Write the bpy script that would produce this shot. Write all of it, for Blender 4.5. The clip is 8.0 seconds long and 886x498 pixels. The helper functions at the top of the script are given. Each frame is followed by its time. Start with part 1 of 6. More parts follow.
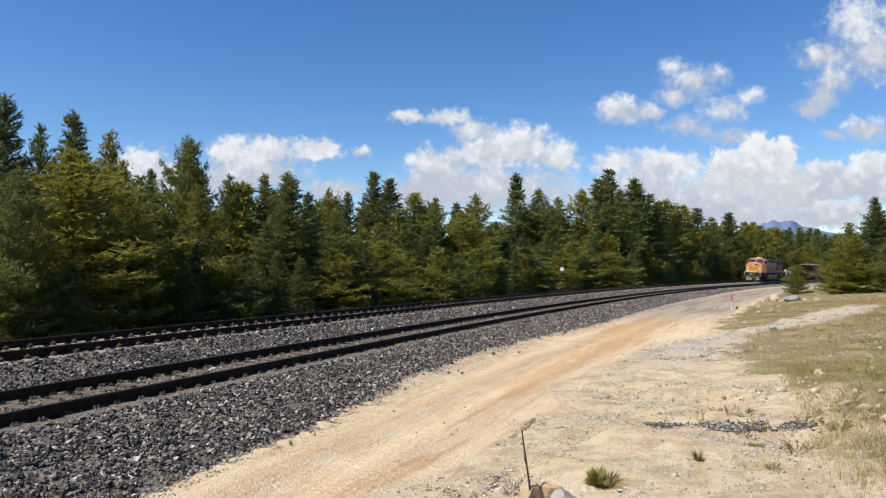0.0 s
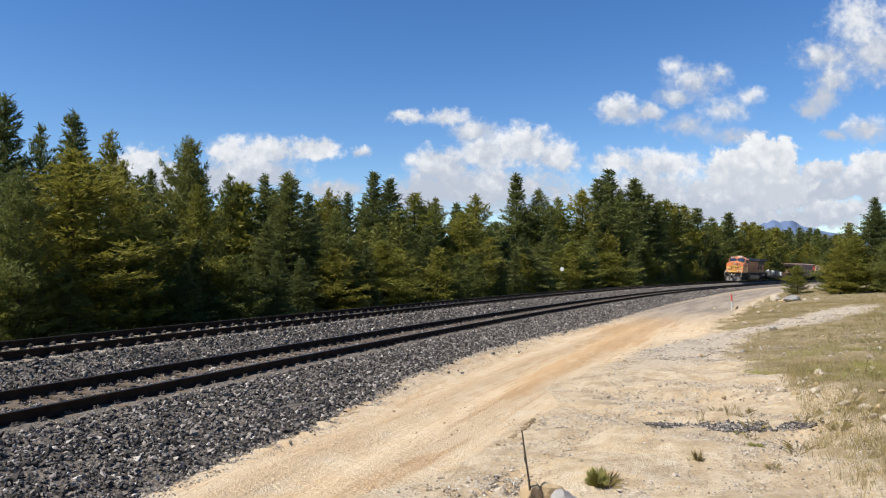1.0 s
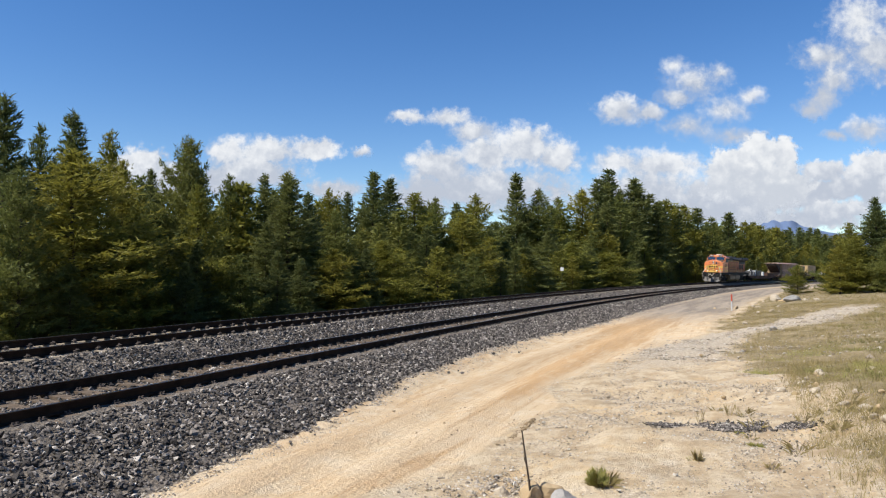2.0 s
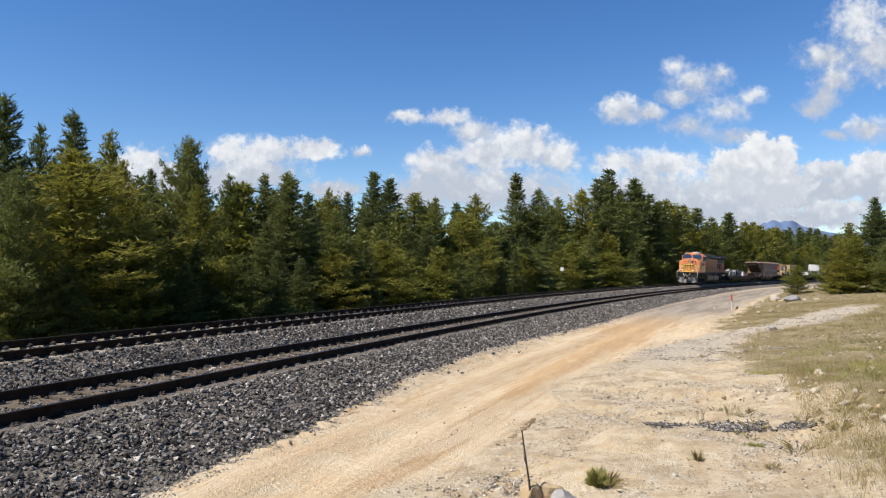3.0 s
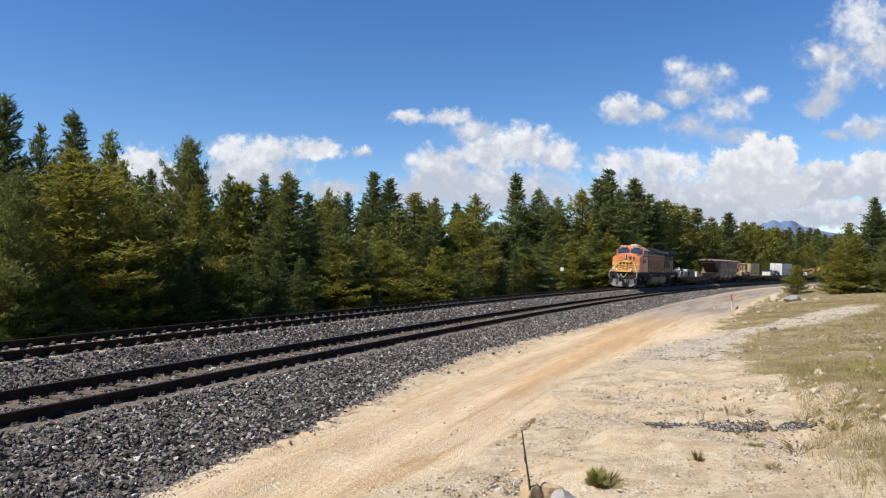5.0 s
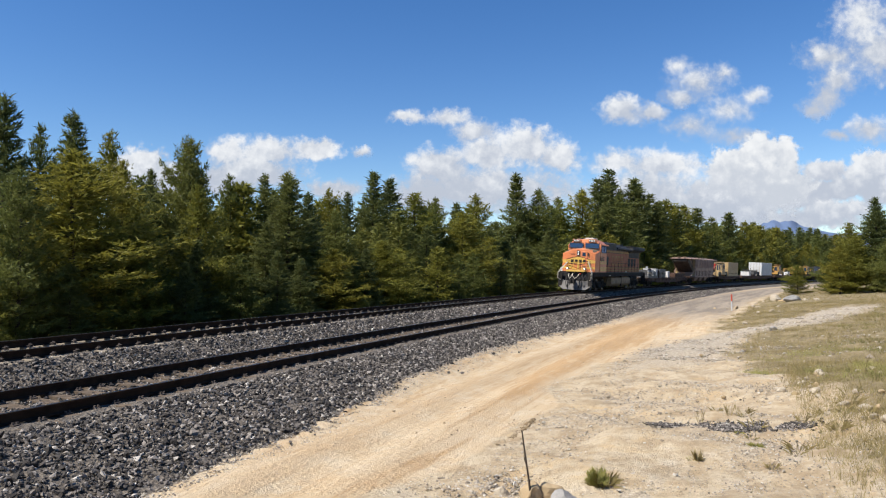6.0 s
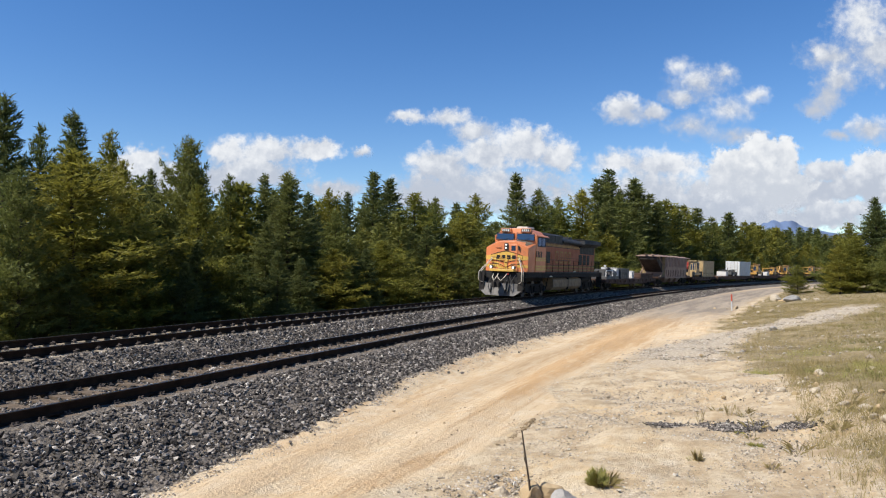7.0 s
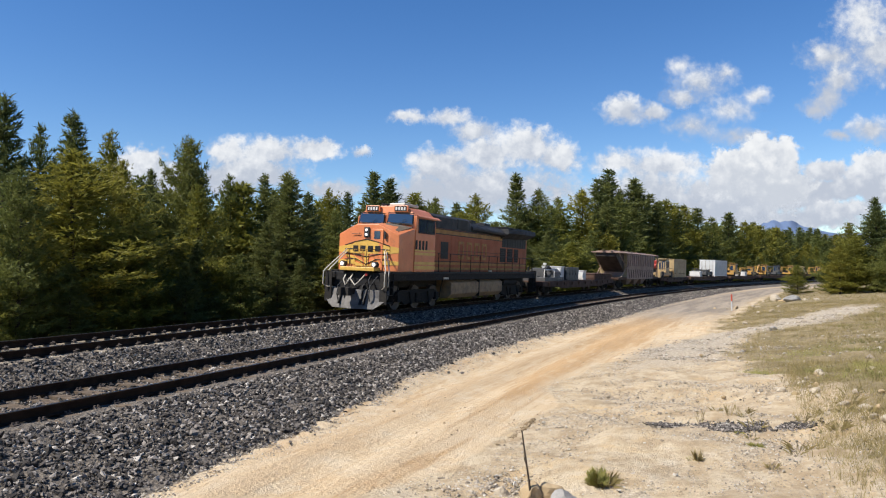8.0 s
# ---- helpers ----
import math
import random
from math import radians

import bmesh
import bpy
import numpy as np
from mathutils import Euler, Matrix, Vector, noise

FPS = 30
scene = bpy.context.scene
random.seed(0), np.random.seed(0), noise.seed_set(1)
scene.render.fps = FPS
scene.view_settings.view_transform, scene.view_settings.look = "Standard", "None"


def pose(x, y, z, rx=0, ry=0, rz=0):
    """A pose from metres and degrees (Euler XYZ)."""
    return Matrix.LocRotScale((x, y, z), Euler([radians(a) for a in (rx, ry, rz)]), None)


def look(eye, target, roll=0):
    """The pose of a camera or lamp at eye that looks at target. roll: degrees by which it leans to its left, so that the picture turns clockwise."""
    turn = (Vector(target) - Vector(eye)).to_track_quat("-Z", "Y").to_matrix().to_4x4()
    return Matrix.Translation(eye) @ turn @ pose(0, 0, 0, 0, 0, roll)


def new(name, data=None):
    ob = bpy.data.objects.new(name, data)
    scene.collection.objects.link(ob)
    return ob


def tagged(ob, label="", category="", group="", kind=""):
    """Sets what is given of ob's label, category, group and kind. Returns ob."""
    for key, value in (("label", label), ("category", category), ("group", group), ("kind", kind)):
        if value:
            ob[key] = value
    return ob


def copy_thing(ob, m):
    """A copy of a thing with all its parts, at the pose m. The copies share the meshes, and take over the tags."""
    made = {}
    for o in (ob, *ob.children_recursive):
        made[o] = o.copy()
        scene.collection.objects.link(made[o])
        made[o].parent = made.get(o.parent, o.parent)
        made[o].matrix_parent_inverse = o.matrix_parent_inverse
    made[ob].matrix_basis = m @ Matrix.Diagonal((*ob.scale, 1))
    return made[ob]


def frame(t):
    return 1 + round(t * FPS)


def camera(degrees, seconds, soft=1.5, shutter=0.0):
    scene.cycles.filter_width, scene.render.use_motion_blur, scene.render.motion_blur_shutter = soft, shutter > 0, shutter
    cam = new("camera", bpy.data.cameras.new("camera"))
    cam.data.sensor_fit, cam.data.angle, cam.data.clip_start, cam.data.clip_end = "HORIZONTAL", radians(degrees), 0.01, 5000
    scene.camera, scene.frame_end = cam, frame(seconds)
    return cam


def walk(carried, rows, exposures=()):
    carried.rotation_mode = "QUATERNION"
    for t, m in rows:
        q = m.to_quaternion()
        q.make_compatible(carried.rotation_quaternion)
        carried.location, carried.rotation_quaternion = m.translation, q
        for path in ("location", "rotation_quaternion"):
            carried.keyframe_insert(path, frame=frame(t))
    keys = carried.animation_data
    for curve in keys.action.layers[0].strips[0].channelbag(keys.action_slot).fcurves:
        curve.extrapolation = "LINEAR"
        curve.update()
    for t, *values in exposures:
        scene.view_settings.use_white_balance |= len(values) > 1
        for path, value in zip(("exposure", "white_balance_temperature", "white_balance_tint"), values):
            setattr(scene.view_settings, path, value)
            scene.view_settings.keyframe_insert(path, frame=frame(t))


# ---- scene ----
# Plan: double track on a right-hand curve; x to the right, y ahead of the camera, z = 0 at the near track's rail top.
cam = camera(64.16, 8.0, soft=1.15)
EYE = (0.0, 0.0, 2.14)
walk(cam, [(0.0, pose(*EYE, 91.789, 0, 0)), (8.0, pose(*EYE, 91.789, 0, 0))])

# ---- light ----
SUN_AZ, SUN_EL = radians(246.0), radians(50.0)      # azimuth from +y towards +x
world = bpy.data.worlds.new("sky")
scene.world = world
world.use_nodes = True
wt = world.node_tree
sky = wt.nodes.new("ShaderNodeTexSky")
sky.sky_type = "NISHITA"
sky.sun_disc = False
sky.sun_elevation, sky.sun_rotation = SUN_EL, SUN_AZ
sky.altitude, sky.air_density, sky.dust_density, sky.ozone_density = 1000.0, 1.0, 0.1, 1.5
wt.nodes["Background"].inputs["Strength"].default_value = 0.094
hue = wt.nodes.new("ShaderNodeHueSaturation")       # the film's vivid blue
hue.inputs["Saturation"].default_value = 1.32
hue.inputs["Hue"].default_value = 0.508
wt.links.new(sky.outputs[0], hue.inputs["Color"])
wt.links.new(hue.outputs[0], wt.nodes["Background"].inputs["Color"])
sun = new("sun", bpy.data.lights.new("sun", "SUN"))
sun.data.energy, sun.data.angle, sun.data.color = 5.0, radians(0.53), (1.0, 0.95, 0.87)
sun_dir = Vector((math.sin(SUN_AZ) * math.cos(SUN_EL), math.cos(SUN_AZ) * math.cos(SUN_EL), math.sin(SUN_EL)))
sun.matrix_world = look(sun_dir * 50, (0, 0, 0))
scene.view_settings.exposure = 0.60


# ---- materials ----
TONE = 0.76          # scales most base colours down, so shade comes out darker beside sunlight


class Nodes:
    """Short way to write a node tree."""

    def __init__(self, name):
        self.mat = bpy.data.materials.new(name)
        self.mat.use_nodes = True
        self.t = self.mat.node_tree
        self.bsdf = self.t.nodes["Principled BSDF"]
        self.out = self.t.nodes["Material Output"]
        self.tc = self.t.nodes.new("ShaderNodeTexCoord")

    def add(self, kind, **kw):
        n = self.t.nodes.new(kind)
        for k, v in kw.items():
            setattr(n, k, v)
        return n

    def link(self, a, b):
        self.t.links.new(a, b)

    def put(self, socket, v):
        if isinstance(v, (int, float)):
            socket.default_value = v
        elif isinstance(v, tuple):
            socket.default_value = (*v, 1.0) if len(v) == 3 and socket.type == "RGBA" else v
        else:
            self.link(v, socket)

    def noise(self, scale, detail=4.0, rough=0.55, coord=None, dist=0.0):
        n = self.add("ShaderNodeTexNoise")
        self.link(coord or self.tc.outputs["Object"], n.inputs["Vector"])
        n.inputs["Scale"].default_value, n.inputs["Detail"].default_value = scale, detail
        n.inputs["Roughness"].default_value, n.inputs["Distortion"].default_value = rough, dist
        return n.outputs["Fac"]

    def voronoi(self, scale, feature="F1", out="Distance"):
        n = self.add("ShaderNodeTexVoronoi", feature=feature)
        self.link(self.tc.outputs["Object"], n.inputs["Vector"])
        n.inputs["Scale"].default_value = scale
        return n.outputs[out]

    def math(self, op, a, b=0.0, c=0.0, clamp=False):
        n = self.add("ShaderNodeMath", operation=op, use_clamp=clamp)
        for s, v in zip(n.inputs, (a, b, c)):
            self.put(s, v)
        return n.outputs[0]

    def ramp(self, v, lo, hi, a=0.0, b=1.0):
        n = self.add("ShaderNodeMapRange", interpolation_type="SMOOTHSTEP")
        for s, w in zip(n.inputs, (v, lo, hi, a, b)):
            self.put(s, w)
        return n.outputs[0]

    def mix(self, f, a, b, blend="MIX"):
        n = self.add("ShaderNodeMix", data_type="RGBA", blend_type=blend)
        self.put(n.inputs[0], f)
        self.put(n.inputs[6], a)
        self.put(n.inputs[7], b)
        return n.outputs[2]

    def attr(self, name):
        return self.add("ShaderNodeAttribute", attribute_name=name).outputs["Fac"]

    def bump(self, h, dist=0.02, strength=0.6):
        n = self.add("ShaderNodeBump")
        n.inputs["Distance"].default_value, n.inputs["Strength"].default_value = dist, strength
        self.link(h, n.inputs["Height"])
        self.link(n.outputs[0], self.bsdf.inputs["Normal"])

    def done(self, color, rough=0.8, metal=0.0):
        self.put(self.bsdf.inputs["Base Color"], color)
        self.put(self.bsdf.inputs["Roughness"], rough)
        self.put(self.bsdf.inputs["Metallic"], metal)
        return self.mat


def plain(name, a, b=None, rough=0.6, metal=0.0, scale=3.0, fine=40.0, bump=0.004, dirt=None, dirty=0.5):
    """A painted or bare surface: two tones at a large and a small scale, some dirt, fine relief."""
    n = Nodes(name)
    b = b or tuple(c * 0.7 for c in a)
    a, b, dirt = (c and tuple(TONE * v for v in c) for c in (a, b, dirt))
    big, small = n.noise(scale, 6), n.noise(fine, 3)
    col = n.mix(n.ramp(big, 0.35, 0.7), a, b)
    col = n.mix(n.ramp(small, 0.45, 0.75, 0.0, 0.35), col, tuple(c * 0.6 for c in a))
    if dirt:
        col = n.mix(n.ramp(n.noise(scale * 2.3, 8, 0.7), 0.7 - 0.4 * dirty, 0.95 - 0.3 * dirty), col, dirt)
    n.bump(n.math("ADD", small, big), bump, 0.5)
    return n.done(col, n.ramp(big, 0.2, 0.8, rough * 0.8, min(1.0, rough * 1.15)), metal)


def foliage_mat(name, a, b, c):
    """Needles: tone by blade and by tree, part of the light goes through."""
    n = Nodes(name)
    a, b, c = (tuple(0.80 * v for v in t) for t in (a, b, c))
    geo, ob = n.add("ShaderNodeNewGeometry"), n.add("ShaderNodeObjectInfo")
    col = n.mix(geo.outputs["Random Per Island"], a, b)
    col = n.mix(n.math("MULTIPLY", ob.outputs["Random"], 0.6), col, c)
    col = n.mix(n.ramp(n.noise(0.9, 3), 0.4, 0.7, 0.0, 0.45), col, tuple(v * 0.55 for v in a))
    n.done(col, 0.65)
    n.bsdf.inputs["Specular IOR Level"].default_value = 0.2
    tr = n.add("ShaderNodeBsdfTranslucent")
    n.link(col, tr.inputs["Color"])
    mx = n.add("ShaderNodeMixShader")
    mx.inputs[0].default_value = 0.4
    n.link(n.bsdf.outputs[0], mx.inputs[1])
    n.link(tr.outputs[0], mx.inputs[2])
    n.link(mx.outputs[0], n.out.inputs["Surface"])
    return n.mat


def stone_mat(name, tones, bump=0.01, veins=(0.06, 0.055, 0.05)):
    """Broken stone: each stone its own tone."""
    n = Nodes(name)
    r = n.add("ShaderNodeNewGeometry").outputs["Random Per Island"]
    cr = n.add("ShaderNodeValToRGB")
    cr.color_ramp.interpolation = "LINEAR"
    while len(cr.color_ramp.elements) < len(tones):
        cr.color_ramp.elements.new(0.5)
    for e, (p, c) in zip(cr.color_ramp.elements, tones):
        e.position, e.color = p, (*(TONE * v for v in c), 1)
    n.link(r, cr.inputs[0])
    f = n.noise(60, 4)
    col = n.mix(n.ramp(f, 0.4, 0.7, 0.0, 0.4), cr.outputs[0], veins)
    n.bump(f, bump, 0.6)
    n.bsdf.inputs["Specular IOR Level"].default_value = 0.2
    return n.done(col, 0.9)


M_PINE = foliage_mat("pine_needles", (0.28, 0.275, 0.045), (0.165, 0.18, 0.04), (0.33, 0.28, 0.045))
M_DARKPINE = foliage_mat("dark_pine_needles", (0.20, 0.225, 0.055), (0.115, 0.14, 0.045), (0.26, 0.25, 0.055))
M_SPRUCE = foliage_mat("spruce_needles", (0.165, 0.19, 0.06), (0.095, 0.12, 0.045), (0.22, 0.225, 0.06))
M_GRASS = foliage_mat("dry_grass", (0.54, 0.42, 0.20), (0.38, 0.30, 0.13), (0.34, 0.29, 0.11))
M_GREEN = foliage_mat("green_grass", (0.24, 0.25, 0.06), (0.34, 0.31, 0.10), (0.17, 0.20, 0.05))
M_TUFT = foliage_mat("tuft_grass", (0.44, 0.43, 0.12), (0.56, 0.50, 0.19), (0.38, 0.38, 0.11))
M_BARK = plain("bark", (0.10, 0.075, 0.055), (0.05, 0.04, 0.032), 0.95, scale=6, fine=30, bump=0.02)
M_DEAD = plain("dead_wood", (0.30, 0.26, 0.22), (0.16, 0.13, 0.11), 0.9, scale=6)
M_BALLAST = stone_mat("ballast_stone", [(0.0, (0.035, 0.03, 0.027)), (0.4, (0.10, 0.088, 0.077)), (0.72, (0.23, 0.20, 0.175)),
                                        (0.9, (0.42, 0.37, 0.32)), (1.0, (0.70, 0.64, 0.56))])
M_GRAVEL = stone_mat("pale_gravel", [(0.0, (0.24, 0.19, 0.14)), (0.45, (0.44, 0.37, 0.28)), (1.0, (0.74, 0.68, 0.58))], veins=(0.20, 0.17, 0.14))
M_CLOD = stone_mat("dirt_clods", [(0.0, (0.20, 0.13, 0.07)), (0.6, (0.42, 0.31, 0.18)), (1.0, (0.55, 0.45, 0.32))])
M_RAIL = plain("rail_steel", (0.052, 0.029, 0.018), (0.03, 0.018, 0.012), 1.0, 0.0, scale=4, fine=50)
M_RAILTOP = plain("worn_rail_head", (0.42, 0.42, 0.44), (0.3, 0.3, 0.31), 0.3, 1.0, scale=2, fine=20, bump=0.001)
M_CONCRETE = plain("tie_concrete", (0.40, 0.335, 0.25), (0.28, 0.235, 0.175), 0.9, scale=3, fine=35)
M_WOOD = plain("weathered_tie_wood", (0.21, 0.16, 0.115), (0.09, 0.068, 0.05), 0.9, scale=5, fine=45, bump=0.01, dirt=(0.1, 0.08, 0.06))
M_CLIP = plain("rail_clip_steel", (0.16, 0.13, 0.11), (0.09, 0.07, 0.06), 0.7, 0.4)


for m in (M_RAIL, M_BARK, M_WOOD, M_CONCRETE):
    m.node_tree.nodes["Principled BSDF"].inputs["Specular IOR Level"].default_value = 0.1


# ---- mesh tools ----
class Build:
    """Collects vertices and faces of one mesh."""

    def __init__(self):
        self.v, self.f = [], []

    def add(self, verts, faces):
        k = len(self.v)
        self.v += [tuple(v) for v in verts]
        self.f += [tuple(i + k for i in f) for f in faces]
        return self

    def box(self, x0, x1, y0, y1, z0, z1):
        return self.add([(x, y, z) for x in (x0, x1) for y in (y0, y1) for z in (z0, z1)],
                        [(0, 1, 3, 2), (4, 6, 7, 5), (0, 4, 5, 1), (2, 3, 7, 6), (0, 2, 6, 4), (1, 5, 7, 3)])

    def loft(self, rings, caps=True):
        """Closed rings of equal length, joined one to the next."""
        n = len(rings[0])
        verts = [p for r in rings for p in r]
        faces = [(a * n + i, a * n + (i + 1) % n, (a + 1) * n + (i + 1) % n, (a + 1) * n + i)
                 for a in range(len(rings) - 1) for i in range(n)]
        if caps:
            faces += [tuple(range(n - 1, -1, -1)), tuple(range((len(rings) - 1) * n, len(rings) * n))]
        return self.add(verts, faces)

    def prism(self, profile, axis, a, b):
        """A profile of pairs pushed along x, y or z from a to b."""
        put = {"x": lambda p, t: (t, p[0], p[1]), "y": lambda p, t: (p[0], t, p[1]), "z": lambda p, t: (p[0], p[1], t)}[axis]
        return self.loft([[put(p, a) for p in profile], [put(p, b) for p in profile]])

    def tube(self, pts, r, n=6):
        pts = [Vector(p) for p in pts]
        rings = []
        for i, p in enumerate(pts):
            d = (pts[min(i + 1, len(pts) - 1)] - pts[max(i - 1, 0)]).normalized()
            u = d.cross(Vector((0, 0, 1)) if abs(d.z) < 0.9 else Vector((1, 0, 0))).normalized()
            w = d.cross(u)
            rr = r[i] if isinstance(r, (list, tuple)) else r
            rings.append([p + (u * math.cos(k * math.tau / n) + w * math.sin(k * math.tau / n)) * rr for k in range(n)])
        return self.loft(rings)

    def disc(self, c, axis, r, t, n=20):
        """A short cylinder at c along axis (a vector), half thickness t."""
        a = Vector(axis).normalized() * t
        return self.tube([Vector(c) - a, Vector(c) + a], r, n)

    def mesh(self, name):
        me = bpy.data.meshes.new(name)
        me.from_pydata(self.v, [], self.f)
        me.update()
        b = bmesh.new()
        b.from_mesh(me)
        bmesh.ops.recalc_face_normals(b, faces=b.faces)
        b.to_mesh(me)
        b.free()
        return me


def bevelled(ob, w=0.02, seg=2):
    m = ob.modifiers.new("edge", "BEVEL")
    m.width, m.segments, m.limit_method = w, seg, "ANGLE"
    return ob


def part(name, b, material, parent=None, label="", bevel=0.0, at=None):
    """ONE mesh object under a thing or a part."""
    me = b.mesh(name) if isinstance(b, Build) else b
    if not me.materials:
        me.materials.append(material)
    ob = new(name, me)
    ob.parent = parent
    if at is not None:
        ob.matrix_basis = at
    if bevel:
        bevelled(ob, bevel)
    return tagged(ob, label)


def empty(name, label, category, group="", at=None):
    ob = new(name)
    ob.empty_display_size = 0.2
    if at is not None:
        ob.matrix_basis = at
    return tagged(ob, label, category, group)


def fast_mesh(name, verts, faces, material, smooth=False):
    me = bpy.data.meshes.new(name)
    k = faces.shape[1]
    me.vertices.add(len(verts))
    me.vertices.foreach_set("co", np.asarray(verts, dtype=np.float32).ravel())
    me.loops.add(faces.size)
    me.loops.foreach_set("vertex_index", np.asarray(faces, dtype=np.int32).ravel())
    me.polygons.add(len(faces))
    me.polygons.foreach_set("loop_start", np.arange(0, faces.size, k, dtype=np.int32))
    me.polygons.foreach_set("use_smooth", np.full(len(faces), smooth))
    me.update(calc_edges=True)
    me.materials.append(material)
    return me


# ---- the line: two arcs about one centre ----
CX, CY, RN, RF = 507.04, -192.33, 552.88, 556.93     # centre, radii of the near and the far track
TH0, GRADE, CANT, LIFT = 0.41302, -0.00206, 0.0616, 0.428


def plan(o, s):
    """Place in plan: o metres from the near track's axis towards the camera, s metres along the line."""
    th = TH0 + s / RF
    return CX - (RN - o) * np.cos(th), CY + (RN - o) * np.sin(th)


def offset_of(x, y):
    th = np.arctan2(y - CY, CX - x)
    return RN - np.hypot(x - CX, y - CY), (th - TH0) * RF


def on_track(s, far=True, o=0.0, z=0.0, lead=True):
    """Pose on the track at s: x points down the line towards the camera, y to the camera's side, z up, canted."""
    th = TH0 + s / RF
    x, y = plan((RN - RF if far else 0.0) + o, s)
    fwd = Vector((-math.sin(th), -math.cos(th), -GRADE)).normalized()
    lat = Vector((math.cos(th), -math.sin(th), -CANT / 1.505)).normalized()
    up = fwd.cross(lat).normalized()
    lat = up.cross(fwd)
    m = Matrix((fwd, lat, up)).transposed().to_4x4()
    base = Vector((x, y, GRADE * s + CANT * 0.5 + (LIFT if far else 0.0)))
    m.translation = base + up * z
    return m


PROF_O = [-3000, -400, -60, -14, -9.5, -6.25, -5.5, -2.75, -2.3, -1.7, 1.45, 1.8, 3.8, 4.4, 7.0, 8.5, 10, 12, 15, 20, 30, 60, 540]
PROF_Z = [-2, -1.5, -1.1, -0.95, -0.9, 0.12, 0.25, 0.22, 0.02, -0.18, -0.20, -0.25, -0.64, -0.70, -0.68, -0.62, -0.52, -0.3, 0.05, 0.35, 0.6, 0.7, 0.8]


def ground_z(x, y):
    """Height of the ground without its finest relief."""
    o, s = offset_of(np.asarray(x, float), np.asarray(y, float))
    z = np.interp(o, PROF_O, PROF_Z) + GRADE * np.clip(s, -100, 400)
    z = z + 0.95 * np.exp(-(x ** 2 + (y + 0.5) ** 2) / 16.0)                  # the rise on which the camera stands
    rough = np.clip((o - 6.5) / 3.0, 0, 1) * np.clip((16 - o) / 5.0, 0.35, 1)
    z = z + rough * (0.10 * np.sin(x * 0.9 + 1.3 * np.sin(y * 0.35)) * np.cos(y * 0.55) + 0.05 * np.sin(x * 2.3 + y * 1.7))
    z = z + 0.16 * np.clip((o - 11.9) / 0.5, 0, 1) * np.clip((s + 18) / 2, 0, 1) * np.clip((-8 - s) / 3, 0, 1)      # the washed-out lip of the bank
    road = np.exp(-((o - 5.5) / 1.6) ** 2)
    z = z - 0.05 * road * np.cos((o - 5.4) * 4.2) + 0.02 * road * np.sin(s * 0.9)
    return z


# ---- ground ----
def ballast_edge(s):
    return np.interp(s, [-24, -20, -16, -12, -6, 1, 10, 30, 60, 100], [4.1, 3.95, 3.76, 3.35, 3.1, 3.3, 3.75, 3.65, 3.5, 3.0]) + 0.04 * np.sin(s * 1.7) + 0.03 * np.sin(s * 4.3 + 1)


def road_edge(s):
    """Where the packed road gives way to stony crust."""
    return np.interp(s, [-24, -19, -16, -13, -9, -5, 0, 6, 20, 60], [6.4, 6.75, 7.2, 7.2, 6.5, 7.3, 8.3, 9.2, 9.0, 8.8]) + 0.18 * np.sin(s * 1.3)


def strip_amount(o, s):
    """A strip of washed-out pale gravel that climbs the bank."""
    line = np.interp(s, [-6, -3, 2.5, 5, 7.4, 11.5, 17, 24], [8.8, 8.9, 9.8, 11.0, 12.7, 14.05, 15.7, 17.5])
    wide = np.interp(s, [-6, 0, 5, 8, 14, 24], [1.4, 1.35, 1.45, 1.7, 1.5, 1.3])
    return np.exp(-((o - line) / wide) ** 4) * np.clip((s + 7) / 4, 0, 1) * np.clip((24 - s) / 5, 0, 1)


def grass_amount(x, y, o, s):
    """Where grass grows on the camera's side: the bank, with bare strips of gravel."""
    edge = np.interp(s, [-24, -17, -14.5, -12.8, -10.6, -7.5, -4.2, 0, 3, 8, 10, 30], [11.9, 11.9, 12.4, 12.1, 11.8, 10.9, 10.2, 10.4, 10.0, 9.6, 9.2, 9.8]) + 0.25 * np.sin(s * 1.9) + 0.15 * np.sin(s * 4.7 + o)
    g = np.clip((o - edge) / 0.9, 0, 1) * np.interp(s, [-24, -15, -12, -9], [0.5, 0.62, 0.95, 1.0])
    return np.clip(g * (1 - 0.97 * strip_amount(o, s)), 0, 1)


